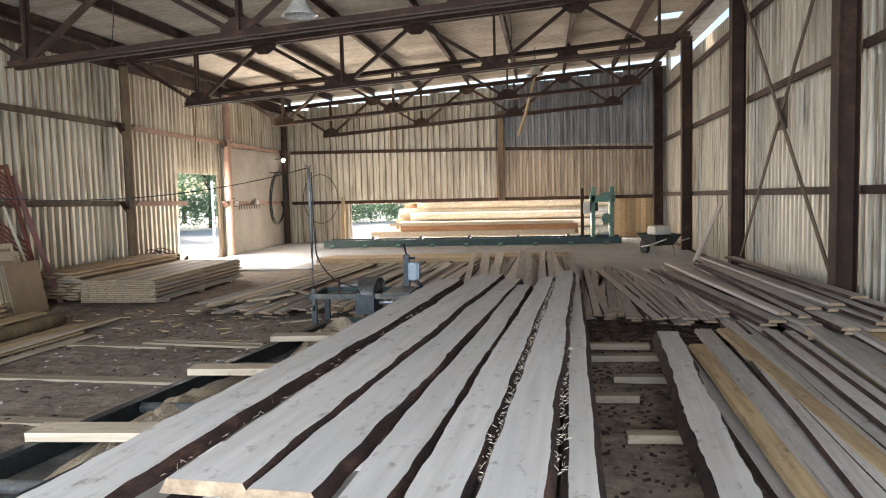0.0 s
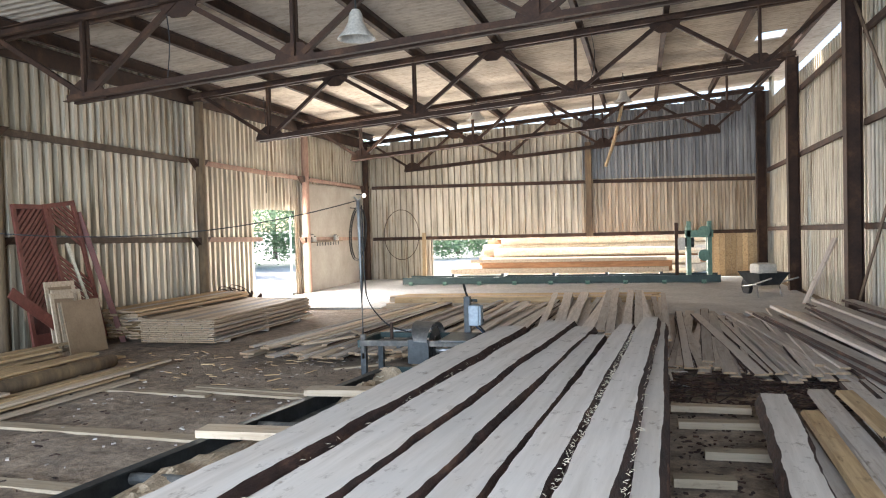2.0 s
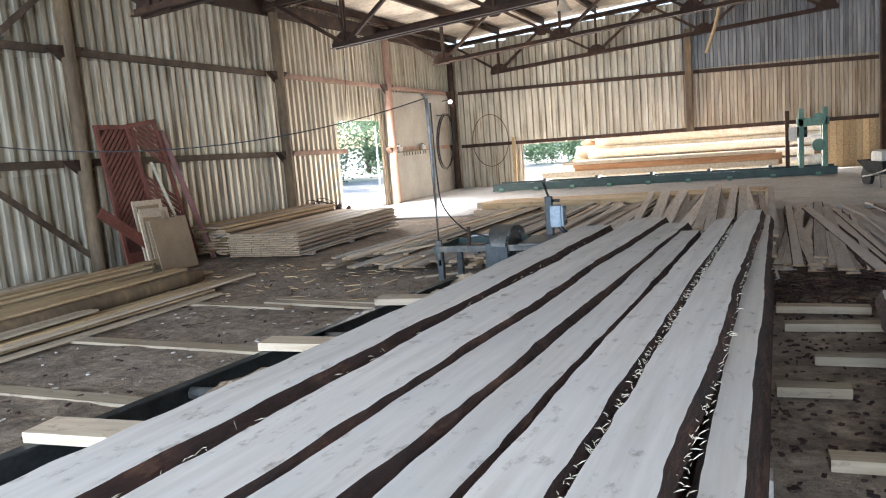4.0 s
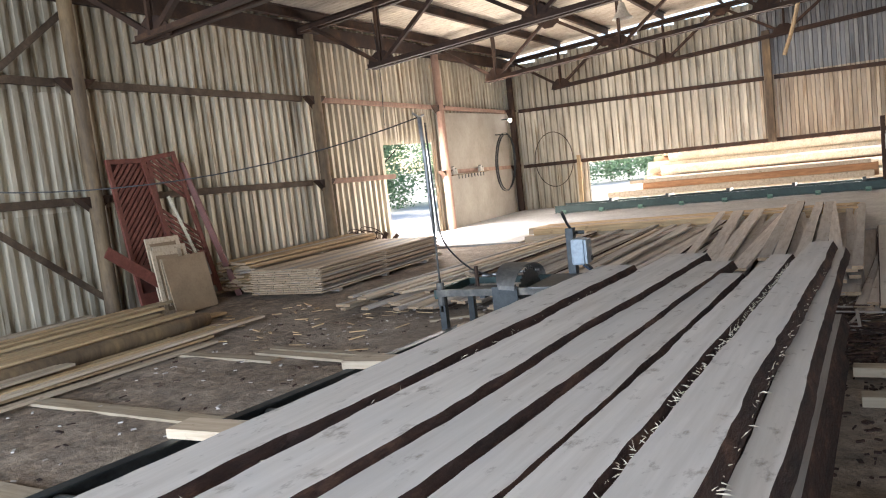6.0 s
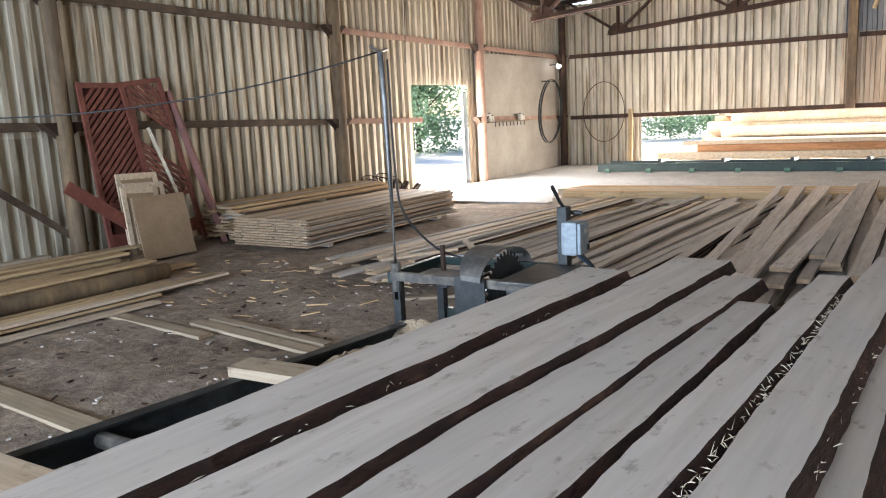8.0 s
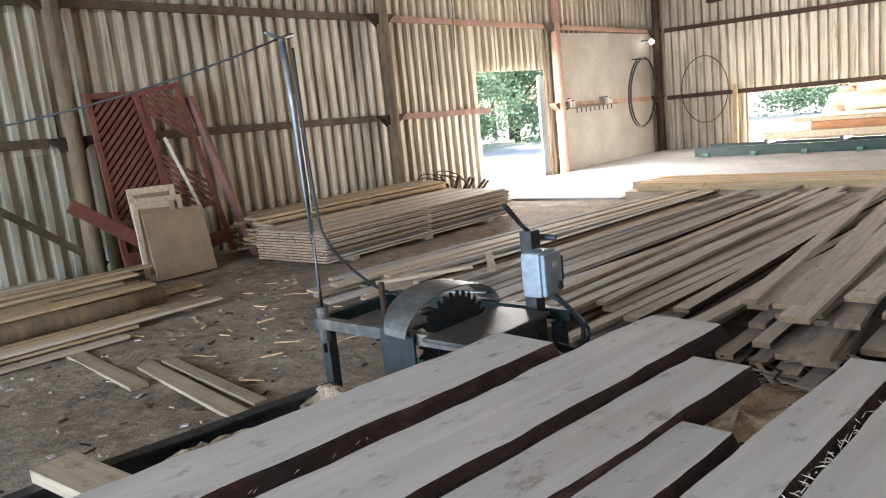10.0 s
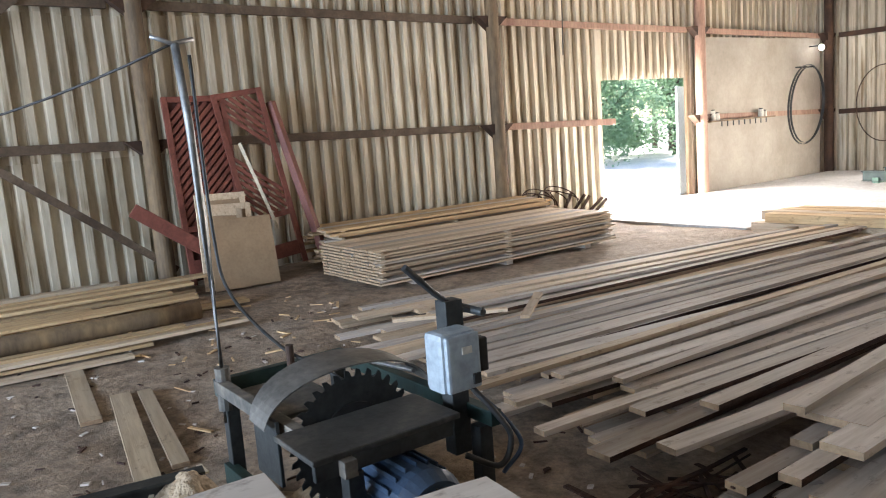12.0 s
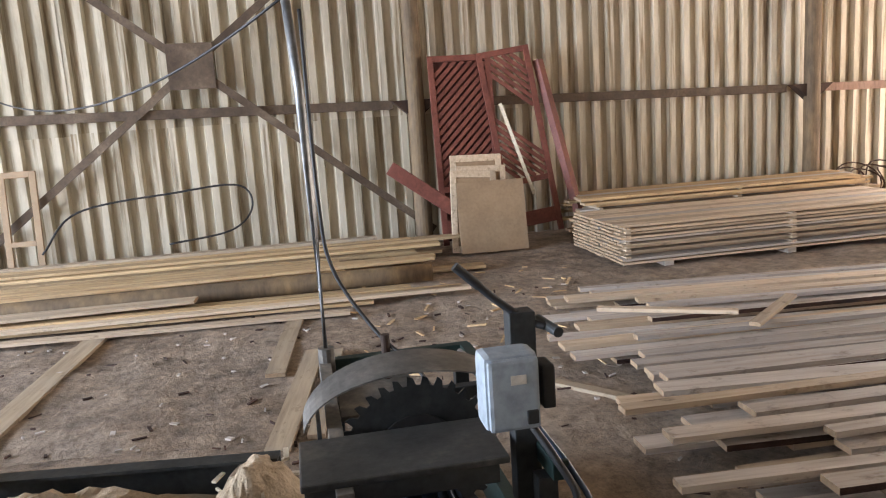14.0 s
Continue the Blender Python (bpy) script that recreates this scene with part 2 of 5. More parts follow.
def holder(name, m=None, **tags):
    ob = new(name)
    ob.empty_display_size = 0.2
    if m is not None:
        ob.matrix_world = m
    return tagged(ob, **tags)


def box(bm, lo, hi, bevel=0.0, m=None):
    c = [(a + b) / 2 for a, b in zip(lo, hi)]
    s = [abs(b - a) for a, b in zip(lo, hi)]
    r = bmesh.ops.create_cube(bm, size=1.0, matrix=(m or Matrix()) @ Matrix.Translation(c) @ Matrix.Diagonal((*s, 1)))
    if bevel:
        vs = set(r["verts"])
        es = [e for e in bm.edges if e.verts[0] in vs and e.verts[1] in vs]
        bmesh.ops.bevel(bm, geom=es, offset=bevel, segments=2, affect="EDGES", profile=0.6)
    return bm


def bar(bm, a, b, w, h, up=(0, 0, 1), bevel=0.0):
    """A straight bar of section w x h from a to b."""
    a, b = Vector(a), Vector(b)
    d = b - a
    q = d.to_track_quat("Y", "Z").to_matrix().to_4x4()
    return box(bm, (-w / 2, 0, -h / 2), (w / 2, d.length, h / 2), bevel, Matrix.Translation(a) @ q)


def rod(bm, a, b, r, r2=None, n=12):
    a, b = Vector(a), Vector(b)
    d = b - a
    m = Matrix.Translation((a + b) / 2) @ d.to_track_quat("Z", "Y").to_matrix().to_4x4()
    bmesh.ops.create_cone(bm, cap_ends=True, segments=n, radius1=r, radius2=r if r2 is None else r2, depth=d.length, matrix=m)
    return bm


def tube(bm, pts, r, n=8):
    """A bent round tube through the points."""
    pts = [Vector(p) for p in pts]
    rings = []
    for i, p in enumerate(pts):
        d = (pts[min(i + 1, len(pts) - 1)] - pts[max(i - 1, 0)]).normalized()
        q = d.to_track_quat("Z", "Y").to_matrix()
        rings.append([bm.verts.new(p + q @ Vector((r * math.cos(k * math.tau / n), r * math.sin(k * math.tau / n), 0))) for k in range(n)])
    for a, b in zip(rings, rings[1:]):
        for k in range(n):
            bm.faces.new((a[k], a[(k + 1) % n], b[(k + 1) % n], b[k]))
    bm.faces.new(rings[0][::-1]), bm.faces.new(rings[-1])
    for f in bm.faces:
        f.smooth = True
    return bm


def curve_pts(ctrl, n=24):
    """A smooth line through the control points (Catmull-Rom)."""
    c = [Vector(p) for p in ctrl]
    c = [2 * c[0] - c[1], *c, 2 * c[-1] - c[-2]]
    out = []
    for i in range(1, len(c) - 2):
        for k in range(n // (len(c) - 3) + 1):
            t = k / (n // (len(c) - 3) + 1)
            a, b, d, e = c[i - 1], c[i], c[i + 1], c[i + 2]
            out.append(0.5 * (2 * b + (d - a) * t + (2 * a - 5 * b + 4 * d - e) * t * t + (3 * b - a - 3 * d + e) * t ** 3))
    return out + [c[-2]]


def smooth(t):
    t = max(0.0, min(1.0, t))
    return t * t * (3 - 2 * t)


def ground_z(x, y):
    """Height of the trodden earth floor."""
    if not (-1 < x < 14.5 and -20 < y < 12):
        return -0.03
    return 0.028 * noise.noise((x * 0.8, y * 0.8, 0)) + 0.024 * noise.noise((x * 2.7, y * 2.7, 3)) + 0.012 * noise.noise((x * 7, y * 7, 5))


# ---- ground ----
def axis(lo, hi, step, outer):
    a = [lo + i * step for i in range(int((hi - lo) / step) + 1)]
    return [lo - o for o in outer[::-1]] + a + [a[-1] + o for o in outer]


xs = axis(-0.9, 14.3, 0.12, [2, 5, 12, 30, 80, 300, 1200, 3000])
ys = axis(-19.9, 11.9, 0.12, [2, 5, 12, 30, 80, 300, 1200, 3000])
verts = [(x, y, ground_z(x, y)) for y in ys for x in xs]
nx = len(xs)
faces = [(j * nx + i, j * nx + i + 1, (j + 1) * nx + i + 1, (j + 1) * nx + i) for j in range(len(ys) - 1) for i in range(nx - 1)]
gm = bpy.data.meshes.new("ground")
gm.from_pydata(verts, [], faces)
gm.materials.append(M["ground"])
gm.materials.append(M["yard"])
for p in gm.polygons:
    if not (-0.3 < p.center.x < 13.0 and -19 < p.center.y < 10.7):
        p.material_index = 1
gm.polygons.foreach_set("use_smooth", [True] * len(gm.polygons))
tagged(new("ground", gm), "trodden earth floor with grey dust and sawdust", "ground", kind="structure")

# concrete floor at the mill end
bm = bmesh.new()
box(bm, (0.0, 3.6, -0.2), (12.7, 10.4, 0.035), 0.01)
# pale piece added inside the doorway to brighten the sunlit patch of floor
box(bm, (-0.3, 1.5, -0.2), (3.5, 3.598, 0.035), 0.01)
box(bm, (9.5, 0.5, -0.2), (12.7, 3.598, 0.035), 0.01)
tagged(new("floor_slab", mesh_of("floor_slab", bm, "concrete")), "dusty pale concrete floor beside the log mill", "floor", kind="structure")

# ---- shell: roof, walls, columns, trusses ----
NEAR, FAR, LEFT, RIGHT = -19.0, 10.6, -0.26, 12.95
COLS = (-16.2, -10.8, -5.4, 0.0, 5.35, 10.35)
SLOPE = 0.077


def roof_z(x):
    return 5.0 + SLOPE * x


def sheet_mesh(name, width, height, pitch=0.215, depth=0.085, material="sheet"):
    """One profiled steel sheet: trapezoid ribs along z, in the plane y = 0, with thickness."""
    prof, x = [], 0.0
    while x < width - 1e-4:
        for dx, dy in ((0, 0), (0.08, 0), (0.10, depth), (0.195, depth)):
            if x + dx <= width + 1e-4:
                prof.append((x + dx, dy))
        x += pitch
    prof += [(width, 0), (width + 0.035, 0)]
    bm = bmesh.new()
    rows = []
    for off in (0.0, 0.004):
        for z in (0.0, height):
            rows.append([bm.verts.new((px, py + off, z)) for px, py in prof])
    f0, f1, b0, b1 = rows
    for i in range(len(prof) - 1):
        bm.faces.new((f0[i], f0[i + 1], f1[i + 1], f1[i]))
        bm.faces.new((b0[i + 1], b0[i], b1[i], b1[i + 1]))
        bm.faces.new((f1[i], f1[i + 1], b1[i + 1], b1[i]))
    return mesh_of(name, bm, material)


SHEETS = {}


def put_sheet(parent, m, width, height, material="sheet"):
    key = (round(width, 2), round(height, 2), material)
    if key not in SHEETS:
        SHEETS[key] = sheet_mesh("sheet", key[0], key[1], material=material)
    ob = new("sheet", SHEETS[key])
    ob.parent, ob.matrix_local = parent, m
    return ob


def sheet_wall(name, label, place, length, tiers, gap=lambda a, b, z0, z1: False, finish=lambda u, z: "sheet"):
    """A wall clad with tiers of ribbed sheets; place(u, z, jitter) gives a sheet's pose; gap() leaves openings."""
    wall = holder(name, None, label=label, category="wall", kind="structure")
    rng = random.Random(name)
    w = 1.075
    for z0, top in tiers:
        n = int(length / w + 0.999)
        for i in range(n):
            a, b = i * w, min((i + 1) * w, length)
            z1 = top((a + b) / 2) if callable(top) else top
            for p0, p1, q0, q1 in gap(a, b, z0, z1) or [(a, b, z0, z1)]:
                if p1 - p0 > 0.05 and q1 - q0 > 0.05:
                    put_sheet(wall, place(p0, q0, rng.uniform(-0.008, 0.008)), p1 - p0, q1 - q0 + 0.03, finish(p0, q0))
    return wall


def cut(u0, u1, v0, v1):
    """The rest of a sheet round an opening."""
    def f(a, b, z0, z1):
        if b <= u0 or a >= u1 or z1 <= v0 or z0 >= v1:
            return None
        out = []
        if a < u0:
            out.append((a, u0, z0, z1))
        if b > u1:
            out.append((u1, b, z0, z1))
        m0, m1 = max(a, u0), min(b, u1)
        if z0 < v0:
            out.append((m0, m1, z0, v0))
        if z1 > v1:
            out.append((m0, m1, v1, z1))
        return out or [(a, a, z0, z0)]
    return f


G1, G2 = 1.62, 3.30  # heights of the horizontal rails; they sag a little towards the far end
R1, R2 = (lambda y: 1.66 - 0.02 * y), (lambda y: 3.34 - 0.014 * y)

sheet_wall("wall_left", "weathered ribbed metal side wall with a doorway",
           lambda u, z, j: pose(LEFT + j, NEAR + u, z, 0, 0, 90), FAR - NEAR,
           [(-0.1, G1 + 0.02), (G1 + 0.02, G2), (G2, 4.96)], cut(2.8 - NEAR, 5.25 - NEAR, -0.2, 2.36))
sheet_wall("wall_far", "weathered ribbed metal end wall with a long low opening",
           lambda u, z, j: pose(LEFT + u, FAR + j, z, 0, 0, 0), RIGHT - LEFT,
           [(-0.1, 1.42), (1.42, 3.15), (3.15, lambda u: 4.58 + 0.080 * u)], cut(2.22 - LEFT, 11.1 - LEFT, -0.2, 1.33),
           lambda u, z: "sheet" if u < 7.2 or z < 1.3 else "sheet_dark" if z > 3 else "sheet_tan")
sheet_wall("wall_right", "weathered ribbed metal side wall under a strip of daylight",
           lambda u, z, j: pose(RIGHT + j, FAR - u, z, 0, 0, -90), FAR - NEAR,
           [(-0.1, G1), (G1, G2), (G2, 4.95)], cut(FAR - 5.2, FAR - 4.95, 0.25, 2.3))

# right wall above the top rail: sheets, then a run of open daylight towards the far end
sheet_wall("wall_right_upper", "upper ribbed metal sheets of the side wall",
           lambda u, z, j: pose(RIGHT + j, FAR - u, z, 0, 0, -90), FAR - NEAR,
           [(4.95, 5.97)], cut(0.5, FAR - 1.5, 5.35, 6.3))
# near gable above the open gate
sheet_wall("wall_near", "ribbed metal gable over the open gate",
           lambda u, z, j: pose(RIGHT - u, NEAR + j, z, 0, 0, 180), RIGHT - LEFT,
           [(0.0, lambda u: roof_z(RIGHT - u) - 0.05)], cut(0.6, 12.2, -0.2, 4.6))


# roof of corrugated cement sheets, ridges running down the slope
def roof_mesh():
    pitch, amp = 0.17, 0.02
    y0, y1 = NEAR - 0.4, FAR + 0.7
    n = int((y1 - y0) / pitch * 8)
    xs_ = [LEFT - 0.4, 2.0, 5.0, 8.0, 11.75, 12.35, RIGHT + 0.5]
    vs, fs = [], []
    for k, off in enumerate((0.0, 0.02)):
        for i in range(n + 1):
            y = y0 + (y1 - y0) * i / n
            for x in xs_:
                vs.append((x, y, roof_z(x) + off + amp * math.sin(math.tau * y / pitch)))
    w, h = len(xs_), (n + 1) * len(xs_)
    for i in range(n):
        for j in range(w - 1):
            a = i * w + j
            if j == w - 3 and 3.85 < vs[a][1] < 4.75:
                continue
            fs.append((a, a + w, a + w + 1, a + 1))
            fs.append((h + a, h + a + 1, h + a + w + 1, h + a + w))
    me = bpy.data.meshes.new("ceiling")
    me.from_pydata(vs, [], fs)
    me.materials.append(M["roof"])
    return me


tagged(new("ceiling", roof_mesh()), "pale corrugated cement roof sheets on steel purlins", "roof", kind="structure")


def channel(bm, a, b, w, h, t=0.012, side=1):
    """A C-section between a and b (web upright, flanges to one side)."""
    a, b = Vector(a), Vector(b)
    d = b - a
    m = Matrix.Translation(a) @ d.to_track_quat("Y", "Z").to_matrix().to_4x4()
    f = w if side > 0 else -w
    s = t / 2 if side > 0 else -t / 2
    prof = [(-s, -h / 2), (f, -h / 2), (f, -h / 2 + t), (s, -h / 2 + t), (s, h / 2 - t), (f, h / 2 - t), (f, h / 2), (-s, h / 2)]
    ends = [[bm.verts.new(m @ Vector((px, y, pz))) for px, pz in prof] for y in (0, d.length)]
    fs = []
    for k in range(8):
        fs.append(bm.faces.new((ends[0][k], ends[0][(k + 1) % 8], ends[1][(k + 1) % 8], ends[1][k])))
    for e in ends:
        for q in ((0, 1, 2, 3), (0, 3, 4, 7), (4, 5, 6, 7)):
            fs.append(bm.faces.new([e[k] for k in q]))
    bmesh.ops.recalc_face_normals(bm, faces=fs)
    return bm


purlins = [0.2, 1.7, 3.2, 4.85, 6.45, 8.05, 9.6, 11.2, 12.6]
for px in purlins:
    bm = bmesh.new()
    channel(bm, (px, NEAR, roof_z(px) - 0.125), (px, FAR, roof_z(px) - 0.125), 0.08, 0.2, 0.014)
    tagged(new("purlin", mesh_of("purlin", bm, "rust_steel")), "rusty brown steel purlin under the roof sheets", "purlin", "roof purlins")


def truss(y):
    t = holder("roof_truss", pose(0, y, 0), label="rusty brown steel lattice truss under the roof", category="truss", group="roof trusses")
    top = lambda x: roof_z(x) - 0.32
    low = lambda x: 3.60 + 0.075 * x
    for s in (-0.07, 0.07):
        part("top_chord", channel(bmesh.new(), (0.0, s, top(0)), (12.75, s, top(12.75)), 0.075 * (1 if s > 0 else 1), 0.11, 0.012, 1 if s < 0 else -1), "rust_steel", t)
        bm = bmesh.new()
        x0, x1 = 1.45, 11.5
        bar(bm, (x0, s, low(x0)), (x1, s, low(x1)), 0.012, 0.10)
        bar(bm, (x0, s * 1.55, low(x0) - 0.044), (x1, s * 1.55, low(x1) - 0.044), 0.085, 0.012)
        part("bottom_chord", bm, "rust_steel", t)
    bots, tops = (1.72, 4.87, 8.0, 11.2), (0.2, 3.2, 6.42, 9.6, 12.6)
    for x in bots:
        for s in (-0.05, 0.05):
            part("post", bar(bmesh.new(), (x, s, low(x)), (x, s, top(x)), 0.045, 0.055), "rust_steel", t)
    for i in range(4):
        for a in (tops[i], tops[i + 1]):
            part("diagonal", bar(bmesh.new(), (a, 0, top(a)), (bots[i], 0, low(bots[i])), 0.08, 0.07), "rust_steel", t)
    for x, f in [(x, low) for x in bots] + [(x, top) for x in tops[1:4]]:
        s = 1 if f is low else -1
        bm = bmesh.new()
        box(bm, (x - 0.28, -0.012, f(x) - 0.05), (x + 0.28, 0.012, f(x) + 0.05))
        part("gusset_plate", bm, "rust_steel", t)
        bm = bmesh.new()
        vs = [bm.verts.new((x + dx, dy, f(x) + s * dz)) for dy in (-0.016, 0.016) for dx, dz in ((-0.3, -0.03), (0.3, -0.03), (0.26, 0.12), (0.1, 0.24), (-0.1, 0.24), (-0.26, 0.12))]
        bm.faces.new(vs[:6][::-1]), bm.faces.new(vs[6:])
        for k in range(6):
            bm.faces.new((vs[k], vs[(k + 1) % 6], vs[6 + (k + 1) % 6], vs[6 + k]))
        bmesh.ops.recalc_face_normals(bm, faces=bm.faces)
        part("gusset_plate", bm, "rust_steel", t)
    return t


first = truss(COLS[1])
for y in (COLS[0], *COLS[2:]):
    copy_thing(first, pose(0, y - (0.12 if y == COLS[-1] else 0), 0))


def round_column(y, material, r=0.11):
    g = ground_z(0.1, y) - 0.1
    c = holder("column", pose(-0.02, y, g), label="round timber-coloured column against the metal wall", category="column", group="left columns")
    top = roof_z(0) - 0.40 - g
    bm = rod(bmesh.new(), (0, 0, 0), (0, 0, top), r, r * 0.9, 20)
    part("shaft", bm, material, c)
    part("cap", box(bmesh.new(), (-0.2, -0.2, top), (0.2, 0.2, top + 0.12), 0.01), "rust_steel", c)
    for z in (R1(y), R2(y)):
        bm = bmesh.new()
        vs = [bm.verts.new(p) for p in ((-0.12, -0.30, z - g + 0.05), (0.03, -0.30, z - g + 0.05), (0.03, 0.0, z - g - 0.2), (-0.12, 0.0, z - g - 0.2), (-0.12, 0.30, z - g + 0.05), (0.03, 0.30, z - g + 0.05))]
        for f in ((0, 1, 2, 3), (3, 2, 5, 4), (0, 4, 5, 1), (0, 3, 4), (1, 5, 2)):
            bm.faces.new([vs[k] for k in f])
        part("bracket", bm, "rust_steel", c)
    return c


for y, m in zip((*COLS[:2], -5.29, 0.16, 5.47, COLS[5]), ("rust_steel", "rust_steel", "col_wood", "col_wood", "col_pink", "rust_steel")):
    round_column(y, m)


def steel_column(x, y, tall, name="steel_column"):
    g = ground_z(x, y) - 0.1
    c = holder(name, pose(x, y, g), label="dark brown steel H-section column by the metal wall", category="column", group="right columns")
    bm = bmesh.new()
    box(bm, (-0.13, -0.13, 0), (-0.115, 0.13, tall - g))
    box(bm, (0.115, -0.13, 0), (0.13, 0.13, tall - g))
    box(bm, (-0.115, -0.006, 0), (0.115, 0.006, tall - g))
    part("shaft", bm, "rust_steel", c)
    part("base_plate", box(bmesh.new(), (-0.2, -0.2, 0), (0.2, 0.2, 0.125), 0.01), "rust_steel", c)
    return c


for y in COLS:
    steel_column(12.66, y, roof_z(12.66) - 0.38)
# middle column of the end wall, standing on the opening's lintel
bm = box(bmesh.new(), (7.42, 10.30, 1.36), (7.62, 10.50, 4.35), 0.01)
tagged(new("end_wall_post", mesh_of("end_wall_post", bm, "col_wood")), "brown post in the middle of the end wall", "post")


def rail(a, b, material="rust_steel", w=0.07, h=0.11):
    bm = bar(bmesh.new(), a, b, w, h, bevel=0.006)
    tagged(new("wall_rail", mesh_of("wall_rail", bm, material)), "rusty horizontal steel rail carrying wall sheets", "rail", "wall rails")


for y0, y1 in zip((NEAR, *COLS), COLS):
    a, b = y0 + 0.15, y1 - 0.15
    for f in (R1, R2):
        e = 3.05 if f is R1 and y0 == 0.0 else b
        rail((-0.16, a, f(a)), (-0.16, e, f(e)), "col_pink" if y0 >= 0 else "dusty_rust")
    for z0 in (1.60, 3.36, 4.90):
        rail((12.83, a, z0 - 0.014 * a), (12.83, b, z0 - 0.014 * b))
rail((0.15, 10.5, 3.18), (7.4, 10.5, 3.1)), rail((7.65, 10.5, 3.1), (12.5, 10.5, 3.0))
rail((0.15, 10.5, 1.42), (12.5, 10.5, 1.40))
# eaves girder on the left wall
bm = bmesh.new()
box(bm, (-0.2, NEAR, 4.55), (-0.12, FAR, 4.85))
tagged(new("eaves_beam", mesh_of("eaves_beam", bm, "rust_steel")), "rusty steel eaves beam along the side wall", "beam")


def cross_brace(x, y0, y1, z0, z1):
    b = holder("cross_bracing", pose(x, 0, 0), label="rusty steel cross bracing with a square centre plate", category="bracing", group="wall bracing")
    part("brace_bar", bar(bmesh.new(), (0, y0, z0), (0, y1, z1), 0.02, 0.09), "dusty_rust", b)
    part("brace_bar", bar(bmesh.new(), (0.025, y0, z1), (0.025, y1, z0), 0.02, 0.09), "dusty_rust", b)
    cy, cz = (y0 + y1) / 2, (z0 + z1) / 2
    part("centre_plate", box(bmesh.new(), (0.04, cy - 0.26, cz - 0.26), (0.052, cy + 0.26, cz + 0.26), 0.003), "dusty_rust", b)


cross_brace(-0.08, -10.6, -5.15, 0.2, 4.5)
cross_brace(12.66, -5.2, -0.2, 0.35, 5.4)


# ---- boards ----
def plank_mesh(name, length, width, thick, seed, mats, live=0.0, bow=0.0, n=14, taper=1.0):
    """A board along +y from its near end, bottom at z = 0, with uneven edges; live > 0 gives bark-edged slabs."""
    rng = random.Random(seed)
    bm = bmesh.new()
    ph = rng.uniform(0, 50)
    rows = []
    for i in range(n + 1):
        y = length * i / n
        width_y = width * (1 + (taper - 1) * i / n)
        wl = width_y / 2 * (1 + (live * noise.noise((ph, y * 0.9, 0)) + live * 0.5 * noise.noise((ph, y * 3.1, 5)) + live * 0.35 * noise.noise((ph, y * 9.0, 7))) * 1.3)
        wr = width_y / 2 * (1 + (live * noise.noise((ph + 9, y * 0.9, 0)) + live * 0.5 * noise.noise((ph + 9, y * 3.1, 5)) + live * 0.35 * noise.noise((ph + 9, y * 9.0, 7))) * 1.3)
        c = bow * math.sin(math.pi * y / length) + 0.02 * live * noise.noise((ph, y, 8))
        z = 0.5 * bow * thick * math.sin(math.pi * y / length)
        ex = thick * (0.55 if live > 0.085 else 0.0)
        rows.append([bm.verts.new(p) for p in ((c - wl - ex, y, z), (c - wl, y, z + thick), (c + wr, y, z + thick), (c + wr + ex, y, z))])
    for a, b in zip(rows, rows[1:]):
        for k in range(4):
            f = bm.faces.new((a[k], b[k], b[(k + 1) % 4], a[(k + 1) % 4]))
            if k in (0, 2):
                f.material_index = 1
    for r in (rows[0], rows[-1][::-1]):
        bm.faces.new(r).material_index = 2
    bmesh.ops.recalc_face_normals(bm, faces=bm.faces)
    return mesh_of(name, bm, *mats)


KINDS = {"grey": ("grey_wood", "grey_wood", "end"), "bark": ("grey_wood", "bark", "end"), "fresh": ("fresh_wood", "fresh_wood", "end"),
         "pale": ("pale_wood", "pale_wood", "end"), "slab": ("slab", "bark", "end"), "dusty": ("dusty_wood", "dusty_wood", "end")}
LABELS = {"grey": "weathered grey sawn board", "bark": "bark-edged grey sawn board", "fresh": "yellow freshly sawn pine board",
          "pale": "pale sawn pine board", "slab": "wide dusty slab with dark bark edges", "dusty": "earth-stained tan board"}
PLANKS = {}


def plank(kind, x, y, z, length, width, thick, yaw=0.0, live=0.0, pitch=0.0, roll=0.0, parent=None, where="", group="", seed=None, bow=0.0, taper=1.0):
    key = (kind, round(length, 1), round(width, 2), round(thick, 3), round(live, 2), bow, taper, (seed if seed is not None else random.randrange(3)))
    if key not in PLANKS:
        PLANKS[key] = plank_mesh("board", key[1], key[2], key[3], str(key), KINDS[kind], key[4], bow, 130 if kind == "slab" else 12, taper)
    ob = new("board", PLANKS[key])
    ob.matrix_world = pose(x, y, z, pitch, roll, yaw)
    if parent:
        ob.parent = parent
    else:
        tagged(ob, (LABELS[kind] + " " + where).strip(), "board", group)
    return ob


rng = random.Random(11)
# wide bark-edged slabs in front of the saw, two layers on bearers
for k, y in enumerate((-12.6, -10.6, -8.9, -7.7)):
    bm = box(bmesh.new(), (7.25 + 0.06 * k, -0.07, 0), (9.25, 0.07, 0.14), 0.008)
    b = new("bearer", mesh_of("bearer", bm, "grey_wood"))
    b.location = (0, y, 0.0)
    tagged(b, "squared timber bearer under the slab pile", "beam", "bearers")
